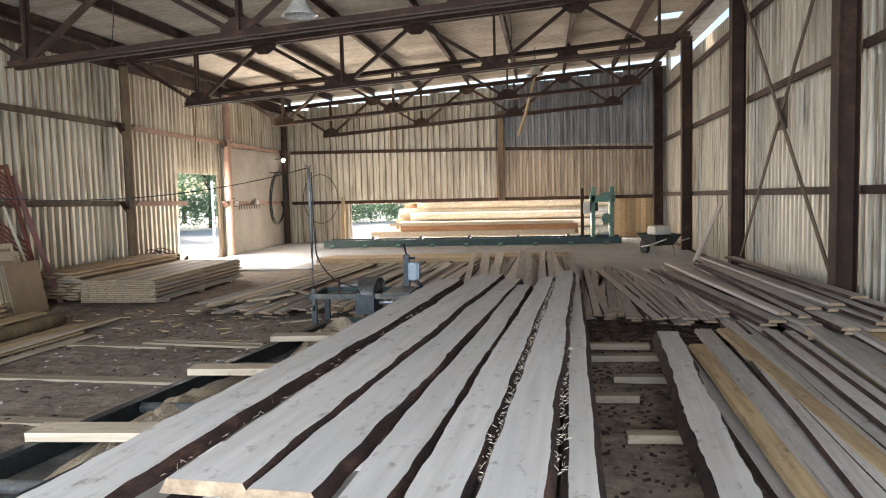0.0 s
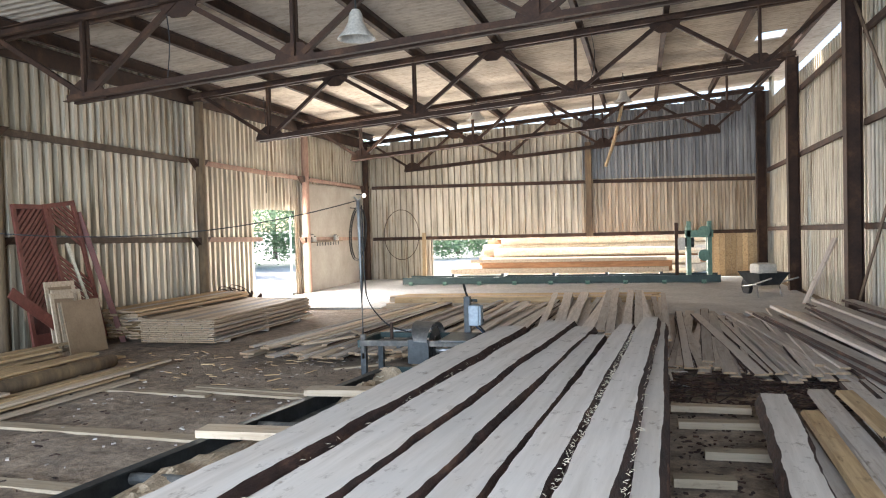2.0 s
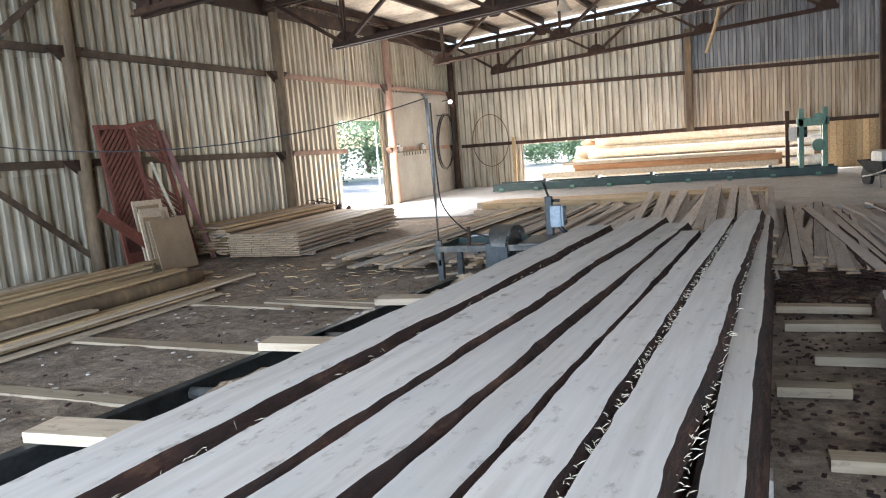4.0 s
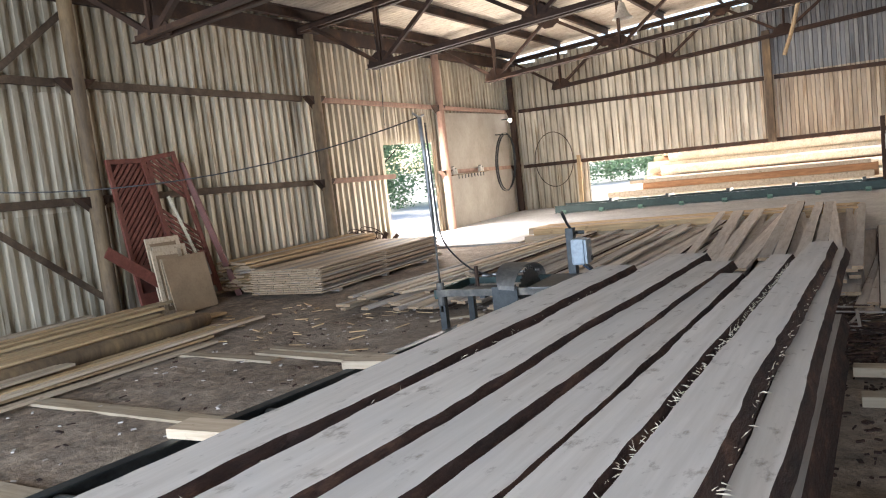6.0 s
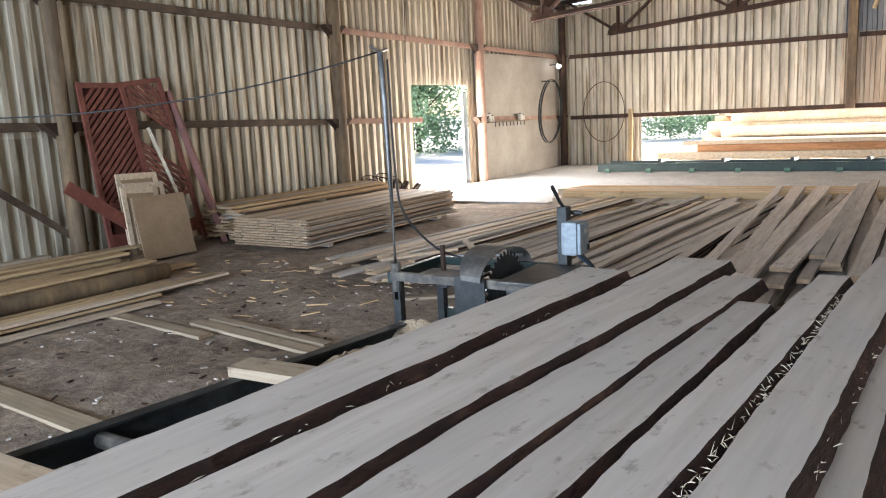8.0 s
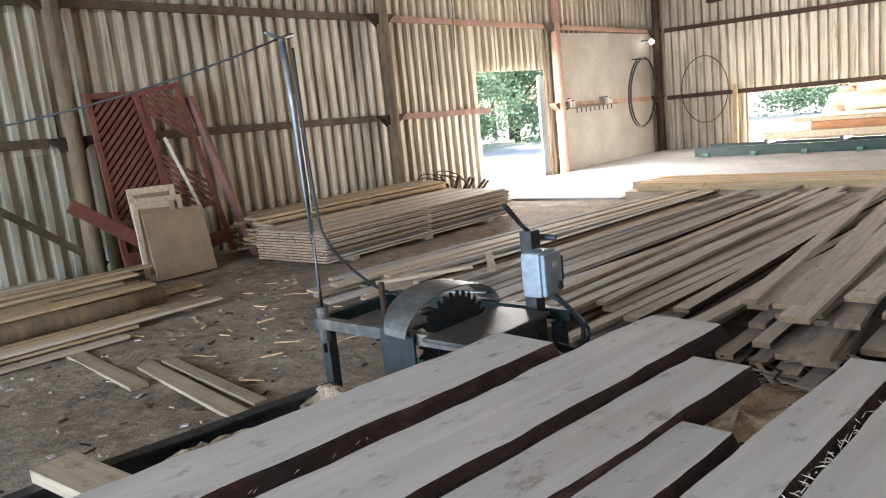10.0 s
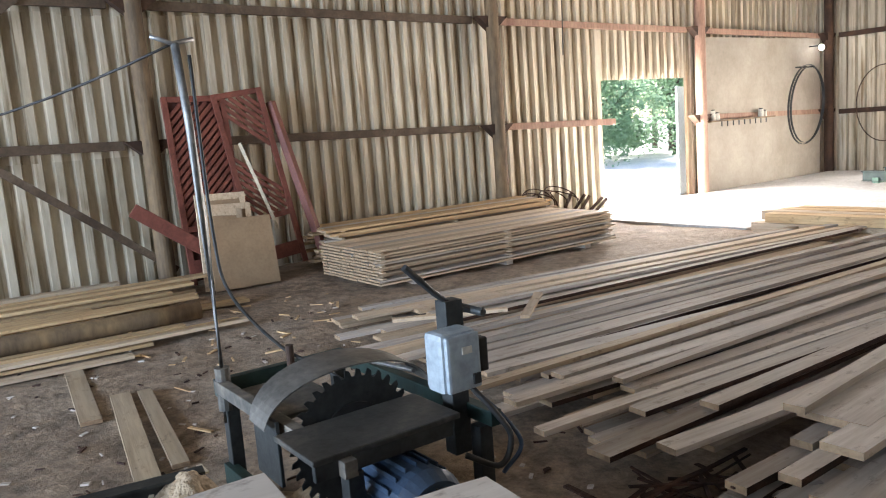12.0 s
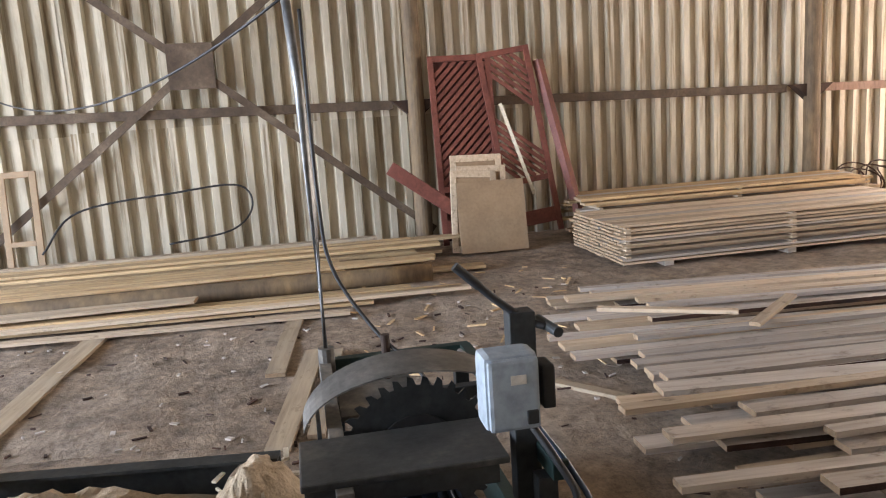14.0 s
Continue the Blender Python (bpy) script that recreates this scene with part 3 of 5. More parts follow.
SLABS = ((7.31, 7.90, -13.5, -7.27, 0.30, 0.85, 0.765), (7.76, 8.33, -13.12, -6.85, 0.29, 0.92, 0.772), (8.05, 8.59, -13.15, -7.15, 0.235, 0.85, 0.757),
         (8.32, 8.73, -13.4, -7.65, 0.19, 0.72, 0.745), (8.545, 8.97, -13.6, -7.0, 0.20, 0.66, 0.76), (8.80, 9.20, -13.6, -6.5, 0.22, 0.70, 0.767),
         (9.055, 9.29, -13.6, -6.3, 0.11, 1.0, 0.69))
for lay in range(4):
    for i, (xa, xb, ya, yb, w, tp, zt) in enumerate(SLABS):
        z = zt if lay == 3 else 0.14 + 0.2 * lay
        th = 0.055 if lay == 3 else 0.08
        j = 0 if lay == 3 else rng.uniform(-0.04, 0.04)
        ja, jb = (0, 0) if lay == 3 else (rng.uniform(0.1, 0.4), rng.uniform(-1.0, -0.35))
        length = math.hypot(xb - xa, yb - ya) + jb - ja
        plank("slab" if lay == 3 else "bark", xa + j, ya + ja, z, length, w if lay == 3 else w * 0.62, th,
              -math.degrees(math.atan2(xb - xa, yb - ya)), 0.15 if lay == 3 else 0.1, where="in the long pile", group="slab pile", seed=i, taper=tp)


for lay in range(3):
    for k, y in enumerate((-12.4, -10.5, -8.6)):
        bm = box(bmesh.new(), (7.42 + 0.22 * k, -0.06, 0), (9.08 if lay < 2 else 8.96, 0.06, 0.12), 0.008)
        s_ = new("bearer", mesh_of("bearer", bm, "grey_wood"))
        s_.location = (0, y, 0.22 + 0.2 * lay)
        tagged(s_, "squared timber bearer between slab layers", "beam", "bearers")


# pale splinters standing along the sawn slab edges
def splinters(xa, xb, ya, yb, z, n, seed):
    r = random.Random(seed)
    bm = bmesh.new()
    for _ in range(n):
        t = r.random()
        p = Vector((xa + (xb - xa) * t + r.uniform(-0.02, 0.02), ya + (yb - ya) * t, z))
        d = Vector((r.uniform(-1, 1), r.uniform(-0.6, 1), r.uniform(-0.1, 0.5))).normalized() * r.uniform(0.012, 0.045)
        s = Vector((-d.y, d.x, 0)).normalized() * r.uniform(0.0008, 0.0018)
        a, b, c, e = (bm.verts.new(q) for q in (p - s, p + s, p + d, p + d * 0.5 + Vector((0, 0, 0.004))))
        bm.faces.new((a, b, c)), bm.faces.new((a, c, e)), bm.faces.new((b, e, c)), bm.faces.new((a, e, b))
    return tagged(new("splinters", mesh_of("splinters", bm, "splinter")), "pale torn wood fibres along a slab edge", "splinters", kind="stuff")


splinters(8.715, 9.05, -13.0, -7.3, 0.80, 420, 3), splinters(8.985, 9.24, -12.9, -6.9, 0.78, 300, 4), splinters(7.55, 7.99, -13.0, -8.0, 0.79, 60, 5)

# second board pile beyond the slabs
for lay in range(5):
    for i in range(10):
        x = 7.83 + 0.172 * i + rng.uniform(-0.04, 0.04)
        y = -5.3 + rng.uniform(-0.35, 0.5) + 0.1 * lay + (0.5 if i > 3 else 0)
        plank("bark" if rng.random() < 0.35 else "grey", x, y, 0.05 + 0.06 * lay + rng.uniform(0, 0.012), rng.choice((6.2, 6.6, 7.0)), rng.choice((0.10, 0.13, 0.165)), 0.034,
              rng.uniform(-2.5, 4.0), 0.08, where="in a low rough pile", group="rough board pile")
# loose boards lying side by side behind the saw
for lay in range(3):
    for i in range(22):
        x = 3.72 + 0.18 * i + rng.uniform(-0.05, 0.05)
        y = -4.75 - 0.022 * i + rng.uniform(-0.45, 0.45)
        if lay == 2 and rng.random() < 0.4:
            continue
        plank(rng.choice(("grey", "grey", "pale", "grey", "bark")), x, y, 0.03 + 0.055 * lay + 0.003 * i + rng.uniform(0, 0.02), rng.choice((5.6, 6.0, 6.4)),
              rng.choice((0.08, 0.11, 0.14)), 0.028, -7.0 + rng.uniform(-3.0, 3.0) + 0.2 * i, 0.05, where="lying loose beside others", group="loose boards")
for x, y, l, yaw in ((5.35, -4.2, 0.8, 40), (4.6, -4.9, 0.9, -30)):
    plank("pale", x, y, 0.225, l, 0.07, 0.025, yaw, where="tossed across the loose boards", group="loose boards")

# splayed slabs and offcuts on the right of the walk
for i in range(66):
    u = i % 33
    plank(rng.choice(("grey", "grey", "slab", "bark")), 9.42 + 0.078 * u + rng.uniform(-0.05, 0.05), -5.25 - 0.022 * u + rng.uniform(-0.45, 0.35), 0.03 + 0.045 * (i // 33) + 0.016 * (i % 3) + 0.002 * u, rng.choice((4.4, 5.0, 5.4)),
          rng.choice((0.07, 0.1, 0.13)), 0.024, -4 + 0.27 * u + rng.uniform(-4.5, 4.5), 0.1, pitch=rng.uniform(0, 0.3), where="in a splayed heap", group="splayed slabs")
# right-hand pile of long slabs near the wall
plank("slab", 9.86, -12.0, 0.2, 4.5, 0.21, 0.09, -4.2, 0.2, where="lying on bearers", group="long slabs", seed=7)
for i in range(36):
    row, lay = i % 12, i // 12
    plank(rng.choice(("dusty", "bark", "fresh", "grey")), 10.3 + 0.19 * row + rng.uniform(-0.06, 0.06), -13.1 + rng.uniform(-0.3, 0.5) + 0.1 * row, 0.04 + 0.05 * lay + 0.012 * row, rng.choice((5.4, 5.8, 6.2)),
          rng.choice((0.09, 0.13, 0.17)), 0.032, rng.uniform(-4.5, -0.5), 0.12, pitch=rng.uniform(-0.1, 0.3), where="in the pile by the wall", group="long slabs")
for i in range(18):
    plank(rng.choice(("grey", "bark", "slab")), 11.35 + 0.075 * i + rng.uniform(-0.06, 0.06), -6.9 + rng.uniform(-0.7, 0.5), 0.14 + 0.04 * (i % 4) + 0.013 * i, rng.choice((5.0, 5.8)), rng.choice((0.12, 0.17)), 0.032,
          rng.uniform(0, 6), 0.12, where="heaped against the wall", group="long slabs")
# short bearers on the bare strip between the piles
for x, y, l in ((9.4, -7.7, 0.65), (9.55, -8.55, 0.5), (9.3, -9.2, 0.42), (9.5, -10.2, 0.45), (9.36, -7.1, 0.7)):
    plank("dusty", x, y, 0.02, l, 0.12, 0.06, -90 + rng.uniform(-3, 3), where="across the bare floor strip", group="short bearers")

# strips and bark scraps on the floor
def scraps(name, label, n, area, size, material, seed, hz=0.0):
    r = random.Random(seed)
    vs, fs = [], []
    for _ in range(n):
        x, y = r.uniform(area[0], area[1]), r.uniform(area[2], area[3])
        l, w, t, a = r.uniform(*size), r.uniform(0.008, 0.035), r.uniform(0.004, 0.012), r.uniform(0, math.tau)
        z = ground_z(x, y) + r.uniform(0.0, hz)
        tilt = r.uniform(-0.12, 0.12)
        c, s = math.cos(a), math.sin(a)
        k = len(vs)
        for dz in (0, t):
            for u, v in ((-l / 2, -w / 2), (l / 2, -w / 2 * 0.6), (l / 2, w / 2), (-l / 2, w / 2 * 0.7)):
                vs.append((x + u * c - v * s, y + u * s + v * c, z + dz + abs(tilt) * l / 2 + tilt * u))
        fs += [(k, k + 3, k + 2, k + 1), (k + 4, k + 5, k + 6, k + 7)] + [(k + i, k + (i + 1) % 4, k + 4 + (i + 1) % 4, k + 4 + i) for i in range(4)]
    me = bpy.data.meshes.new(name)
    me.from_pydata(vs, [], fs)
    me.materials.append(M[material])
    return tagged(new(name, me), label, "scraps", kind="stuff")


scraps("bark_scraps", "dark bark and edging strips trodden into the floor", 700, (7.5, 9.4, -6.9, -5.0), (0.08, 0.6), "bark", 21, 0.07)
scraps("bark_scraps", "bark strips scattered between the piles", 260, (9.3, 11.6, -6.9, -5.6), (0.1, 0.7), "bark", 22, 0.06)
scraps("wood_offcuts", "pale chips and offcuts on the earth floor", 55, (1.6, 5.2, -6.6, -4.2), (0.04, 0.22), "fresh_wood", 23, 0.01)
scraps("wood_chips", "small chips scattered over the earth floor", 260, (2.8, 7.4, -12.5, -4.5), (0.015, 0.05), "grey_wood", 24, 0.003)
scraps("wood_offcuts", "torn edging strips beside the pile", 80, (7.6, 9.2, -6.8, -5.2), (0.1, 0.4), "grey_wood", 25, 0.05)
scraps("wood_chips", "dark chips on the earth floor", 260, (2.8, 7.4, -12.5, -4.2), (0.02, 0.08), "bark", 26, 0.003)
scraps("wood_chips", "chips on the bare strip between the piles", 500, (9.25, 10.2, -13.0, -6.5), (0.01, 0.05), "bark", 27, 0.003)


# ---- stacks by the left wall ----
def neat_stack(x0, x1, y0, length, layers, th, gap, kind, label, jitter=0.04, z0=0.06):
    st = holder("lumber_stack", pose(0, 0, 0), label=label, category="lumber stack")
    for k, yy in enumerate((0.5, length / 2, length - 0.5)):
        bm = box(bmesh.new(), (x0, y0 + yy - 0.05, 0), (x1, y0 + yy + 0.05, z0), 0.006)
        part("bearer", bm, "grey_wood", st)
    for lay in range(layers):
        z = z0 + lay * (th + gap)
        x = x0
        while x < x1 - 0.08:
            w = rng.choice((0.14, 0.16, 0.18))
            plank(kind if rng.random() < 0.85 else "grey", x + w / 2, y0 + rng.uniform(-jitter, jitter), z, length, w - 0.006, th, rng.uniform(-0.15, 0.15), parent=st)
            x += w
        if gap > 0.008 and lay < layers - 1:
            for yy in (0.05, length / 2, length - 0.1):
                bm = box(bmesh.new(), (x0, y0 + yy, z + th), (x1, y0 + yy + 0.05, z + th + gap))
                part("sticker", bm, "pale_wood", st)
    return st


neat_stack(1.25, 2.55, -3.8, 3.7, 11, 0.021, 0.014, "pale", "neat stack of pale sawn boards on bearers", 0.012)
neat_stack(0.2, 0.95, -3.4, 3.7, 10, 0.03, 0.02, "fresh", "low loose stack of yellow boards by the wall", 0.25)
# long yellow boards near the wall with a log lying before them
for lay in range(4):
    for i in range(7):
        plank("fresh" if rng.random() < 0.75 else "pale", 0.25 + 0.24 * i + rng.uniform(-0.05, 0.05), -11.6 + rng.uniform(-0.7, 0.5), 0.02 + 0.045 * lay + rng.uniform(0, 0.01) + (0.05 if i < 3 else 0), rng.choice((5.6, 6.0, 6.3)),
              rng.choice((0.12, 0.16, 0.2)), 0.03, rng.uniform(-3, 0.5), where="lying by the metal wall", group="yellow boards")
for i in range(7):
    plank("pale" if i > 4 else "fresh", 2.1 + 0.11 * i + rng.uniform(-0.03, 0.03), -11.4 + 0.28 * (i % 3) + rng.uniform(-0.3, 0.3), 0.025 + 0.02 * (i % 3), rng.choice((5.2, 5.7)), 0.11, 0.026, -2.5 + rng.uniform(-2, 1), where="on the earth floor", group="yellow boards")
for i in range(3):
    plank("pale", 2.2 + 0.14 * i, -10.9, 0.10 + 0.012 * i, 3.1, 0.14, 0.026, -2.0 + i, where="on the earth floor", group="yellow boards")


def log_mesh(length, r, seed, mats=("bark", "end"), taper=0.9, n=16, m=12):
    rg = random.Random(seed)
    bm = bmesh.new()
    rings = []
    for i in range(m + 1):
        t = i / m
        rr = r * (1 + (taper - 1) * t)
        off = 0.12 * r * math.sin(t * 3 + seed)
        rings.append([bm.verts.new((off + rr * math.cos(k * math.tau / n) * (1 + 0.05 * noise.noise((k, i * 0.7, seed))), t * length, rr * math.sin(k * math.tau / n) * (1 + 0.05 * noise.noise((k, i * 0.7, seed + 3))))) for k in range(n)])
    for a, b in zip(rings, rings[1:]):
        for k in range(n):
            f = bm.faces.new((a[k], b[k], b[(k + 1) % n], a[(k + 1) % n]))
            f.smooth = True
    for ring in (rings[0], rings[-1][::-1]):
        bm.faces.new(ring).material_index = 1
    bmesh.ops.recalc_face_normals(bm, faces=bm.faces)
    return mesh_of("log", bm, *mats)


lg = new("log", log_mesh(6.0, 0.1, 4, ("col_wood", "end")))
lg.matrix_world = pose(1.98, -11.6, 0.1, 0, 0, -1.2)
tagged(lg, "brown round log lying before the yellow boards", "log")

# boards lying singly on the earth
for x0, y0, x1, y1, w in ((3.0, -6.93, 4.45, -7.08, 0.13), (4.05, -6.81, 5.75, -7.06, 0.13), (4.1, -6.66, 5.6, -6.86, 0.09), (2.95, -8.52, 5.4, -8.68, 0.17), (2.9, -9.9, 5.3, -10.0, 0.16), (5.28, -5.45, 5.75, -5.1, 0.07)):
    l = math.hypot(x1 - x0, y1 - y0)
    plank("dusty", x0, y0, 0.0, l, w, 0.026, math.degrees(math.atan2(y1 - y0, x1 - x0)) - 90, where="lying singly on the earth floor", group="single boards")

# steel trough along the slab pile, knee-low on short feet, with boards laid across it
def trough_x(y):
    return 6.08 + 0.145 * (y + 9.7)


tr = holder("steel_trough", pose(0, 0, 0), label="dark steel trough full of sawdust beside the pile", category="trough")
TY0, TY1 = -14.5, -7.0
for off, side in ((0.0, 1), (0.66, -1)):
    part("side_rail", channel(bmesh.new(), (trough_x(TY0) + off, TY0, 0.26), (trough_x(TY1) + off, TY1, 0.26), 0.07, 0.17, 0.012, side), "dark_steel", tr)
bm = bmesh.new()
bar(bm, (trough_x(TY0) + 0.33, TY0, 0.19), (trough_x(TY1) + 0.33, TY1, 0.19), 0.62, 0.012)
part("bed_plate", bm, "dusty_steel", tr)
for k in range(9):
    y = TY0 + 0.2 + 0.88 * k
    for off in (0.03, 0.63):
        part("foot", box(bmesh.new(), (trough_x(y) + off - 0.03, y - 0.03, -0.06), (trough_x(y) + off + 0.03, y + 0.03, 0.18), 0.004), "dark_steel", tr)
for y in (-13.4, -12.5, -11.9, -10.4, -9.1):
    part("roller", rod(bmesh.new(), (trough_x(y) + 0.02, y, 0.27), (trough_x(y) + 0.64, y, 0.27), 0.04), "dusty_steel", tr)
for y, w in ((-12.85, 0.2), (-11.3, 0.22), (-9.66, 0.19), (-8.29, 0.18)):
    plank("pale", trough_x(y) - 0.05, y, 0.348, 0.85, w, 0.055, -90 + rng.uniform(-4, 4), where="laid across the steel trough", group="cross boards")


def heap(name, label, x, y, rx, ry, h, seed, material="sawdust"):
    bm = bmesh.new()
    n, m = 36, 14
    c = bm.verts.new((0, 0, h))
    prev = None
    rings = []
    for i in range(1, m + 1):
        t = i / m
        ring = []
        for k in range(n):
            a = k * math.tau / n
            e = 1 + 0.25 * noise.noise((math.cos(a) * 1.5, math.sin(a) * 1.5, seed))
            px, py = rx * t * math.cos(a) * e, ry * t * math.sin(a) * e
            ring.append(bm.verts.new((px, py, h * (1 - t * t) ** 1.4 * (1 + 0.5 * noise.noise((px * 5, py * 5, seed))) - 0.03 * t + 0.05 * noise.noise((px * 13, py * 13, seed)) * (1 - t) + 0.02 * noise.noise((px * 30, py * 30, seed)) * (1 - t))))
        rings.append(ring)
    for k in range(n):
        bm.faces.new((c, rings[0][k], rings[0][(k + 1) % n]))
    for a, b in zip(rings, rings[1:]):
        for k in range(n):
            bm.faces.new((a[k], b[k], b[(k + 1) % n], a[(k + 1) % n]))
    ob = new(name, mesh_of(name, bm, material))
    ob.location = (x, y, 0.02)
    return tagged(ob, label, "sawdust", kind="stuff")


heap("sawdust_heap", "pale sawdust heap under the circular saw", 6.58, -7.1, 0.44, 0.30, 0.33, 5)
heap("sawdust_heap", "brown sawdust filling the trough end", 6.62, -7.9, 0.3, 0.9, 0.14, 9).location.z = 0.2
heap("sawdust_heap", "brown sawdust lying in the trough", 6.2, -10.6, 0.27, 1.6, 0.10, 19).location.z = 0.2
heap("sawdust_heap", "grey dust banked against the trough", 5.75, -9.5, 0.5, 2.6, 0.09, 31, "ground")
heap("sawdust_heap", "sawdust under the saw table", 6.8, -6.6, 0.6, 0.4, 0.16, 12)
heap("sawdust_heap", "sawdust drifted round the pile ends", 8.2, -6.0, 0.9, 0.8, 0.12, 15)


scraps("wood_fibres", "pale fibres tangled on the sawdust heap", 110, (6.35, 6.8, -7.25, -6.98), (0.03, 0.12), "splinter", 41, 0.3)
scraps("wood_offcuts", "brown edging strips heaped by the pile ends", 90, (7.9, 9.4, -6.4, -5.0), (0.15, 0.6), "grey_wood", 42, 0.1)

# ---- circular saw bench ----
saw = holder("circular_saw_bench", pose(0, 0, 0), label="dark green steel circular saw bench with toothed blade", category="saw")
X0, X1, Y0, Y1, ZT = 6.17, 7.42, -6.86, -6.24, 0.60
for x in (X0 + 0.03, X1 - 0.06):
    for y in (Y0 + 0.03, Y1 - 0.03):
        part("leg", box(bmesh.new(), (x - 0.03, y - 0.03, -0.01), (x + 0.03, y + 0.03, ZT - 0.06), 0.004), "dark_steel", saw)
for y in (Y0, Y1):
    part("side_rail", bar(bmesh.new(), (X0, y, ZT - 0.03), (X1, y, ZT - 0.03), 0.05, 0.06, bevel=0.004), "dusty_steel" if y == Y0 else "green_steel", saw)
    part("lower_rail", bar(bmesh.new(), (X0, y, 0.12), (X1 - 0.5, y, 0.12), 0.05, 0.16, bevel=0.004), "green_steel", saw)
part("end_rail", bar(bmesh.new(), (X0, Y0 - 0.02, ZT - 0.04), (X0, Y1 + 0.02, ZT - 0.04), 0.05, 0.08, bevel=0.004), "green_steel", saw)
part("cross_rail", bar(bmesh.new(), (6.6, Y0, ZT - 0.06), (6.6, Y1, ZT - 0.06), 0.05, 0.05, bevel=0.004), "dark_steel", saw)
part("table_plate", box(bmesh.new(), (7.07, Y0 - 0.12, ZT), (7.385, Y1 - 0.14, ZT + 0.022), 0.006), "greasy_steel", saw, "dark greasy steel table plate")
part("table_apron", box(bmesh.new(), (7.35, Y0 - 0.11, ZT - 0.06), (7.375, Y1 - 0.17, ZT - 0.002), 0.004), "dark_steel", saw)
part("rear_plate", box(bmesh.new(), (6.3, Y0 + 0.03, ZT - 0.05), (6.78, Y0 + 0.33, ZT - 0.03), 0.004), "dusty_steel", saw)


def blade_mesh(r, teeth, thick):
    bm = bmesh.new()
    out = []
    for i in range(teeth):
        a = i * math.tau / teeth
        for da, rr in ((0.0, r - 0.032), (0.3, r - 0.032), (0.5, r - 0.008), (0.86, r), (0.97, r - 0.03)):
            b = a + da * math.tau / teeth
            out.append((rr * math.cos(b), rr * math.sin(b)))
    inner = r * 0.12
    sides = []
    for s in (-thick / 2, thick / 2):
        o = [bm.verts.new((s, y, z)) for y, z in out]
        n = [bm.verts.new((s, inner * y / math.hypot(y, z), inner * z / math.hypot(y, z))) for y, z in out]
        sides.append((o, n))
        for k in range(len(out)):
            l = (k + 1) % len(out)
            bm.faces.new((o[k], o[l], n[l], n[k]))
    (o, n), (p, q) = sides
    for k in range(len(out)):
        l = (k + 1) % len(out)
        bm.faces.new((o[k], p[k], p[l], o[l]))
        bm.faces.new((n[k], n[l], q[l], q[k]))
    bmesh.ops.recalc_face_normals(bm, faces=bm.faces)
    return bm


CY, CZ, BX, BR = -6.585, 0.455, 6.93, 0.285
bl = part("saw_blade", blade_mesh(BR, 34, 0.006), "dark_steel", saw, "large toothed steel saw blade")
bl.location = (BX, CY, CZ)
part("arbor", rod(bmesh.new(), (6.7, CY, CZ), (7.2, CY, CZ), 0.03), "worn_steel", saw)
part("blade_collar", rod(bmesh.new(), (BX - 0.012, CY, CZ), (BX + 0.012, CY, CZ), 0.15, n=28), "black", saw)
# curved guard strip arching over the blade
bm = bmesh.new()
pr = []
for i in range(25):
    a = math.pi * (0.06 + 0.88 * i / 24)
    y, z = CY + 0.385 * math.cos(a), 0.535 + 0.218 * math.sin(a) ** 0.8
    back = 0.09 + 0.10 * math.sin(a)
    pr.append([bm.verts.new(p) for p in ((BX - 0.02 - back, y, z + 0.012), (BX + 0.012, y, z), (BX + 0.012, y, z + 0.006), (BX - 0.02 - back, y, z + 0.018))])
for a, b in zip(pr, pr[1:]):
    for k in range(4):
        bm.faces.new((a[k], a[(k + 1) % 4], b[(k + 1) % 4], b[k]))
bm.faces.new(pr[0]), bm.faces.new(pr[-1][::-1])
bmesh.ops.recalc_face_normals(bm, faces=bm.faces)
part("blade_guard", bm, "guard_steel", saw, "bent dusty steel strip over the blade")
part("bracket_plate", box(bmesh.new(), (6.72, Y0 - 0.06, ZT - 0.24), (6.95, Y0 - 0.045, ZT + 0.02), 0.004, Matrix()), "dark_steel", saw)
# motor under the table
mo = part("motor", rod(bmesh.new(), (7.22, -6.64, 0.385), (7.52, -6.64, 0.385), 0.14, n=28), "blue_enamel", saw, "blue electric motor")
for k in range(20):
    a = k * math.tau / 20
    part("cooling_fin", bar(bmesh.new(), (7.2, -6.64 + 0.145 * math.cos(a), 0.385 + 0.145 * math.sin(a)), (7.47, -6.64 + 0.145 * math.cos(a), 0.385 + 0.145 * math.sin(a)), 0.006, 0.02), "blue_enamel", mo)
part("fan_cover", rod(bmesh.new(), (7.52, -6.64, 0.385), (7.58, -6.64, 0.385), 0.145, 0.12, 28), "blue_enamel", mo)
bm = bmesh.new()
for k in range(-4, 5):
    h = math.sqrt(max(0, 0.1 ** 2 - (k * 0.023) ** 2))
    bar(bm, (7.584, -6.64 + k * 0.023, 0.385 - h), (7.584, -6.64 + k * 0.023, 0.385 + h), 0.006, 0.006)
    bar(bm, (7.586, -6.64 - h, 0.385 + k * 0.023), (7.586, -6.64 + h, 0.385 + k * 0.023), 0.006, 0.006)
part("fan_grille", bm, "dark_steel", mo)
part("motor_mount", box(bmesh.new(), (7.2, -6.8, 0.16), (7.46, -6.46, 0.24), 0.006), "dark_steel", saw)
# control box on its post, with lever
part("post", box(bmesh.new(), (7.20, -6.33, ZT - 0.2), (7.27, -6.25, 1.01), 0.004), "dark_steel", saw)
cb = part("control_box", box(bmesh.new(), (7.275, -6.447, 0.70), (7.39, -6.283, 0.925), 0.022), "grey_enamel", saw, "rounded grey enamel control box")
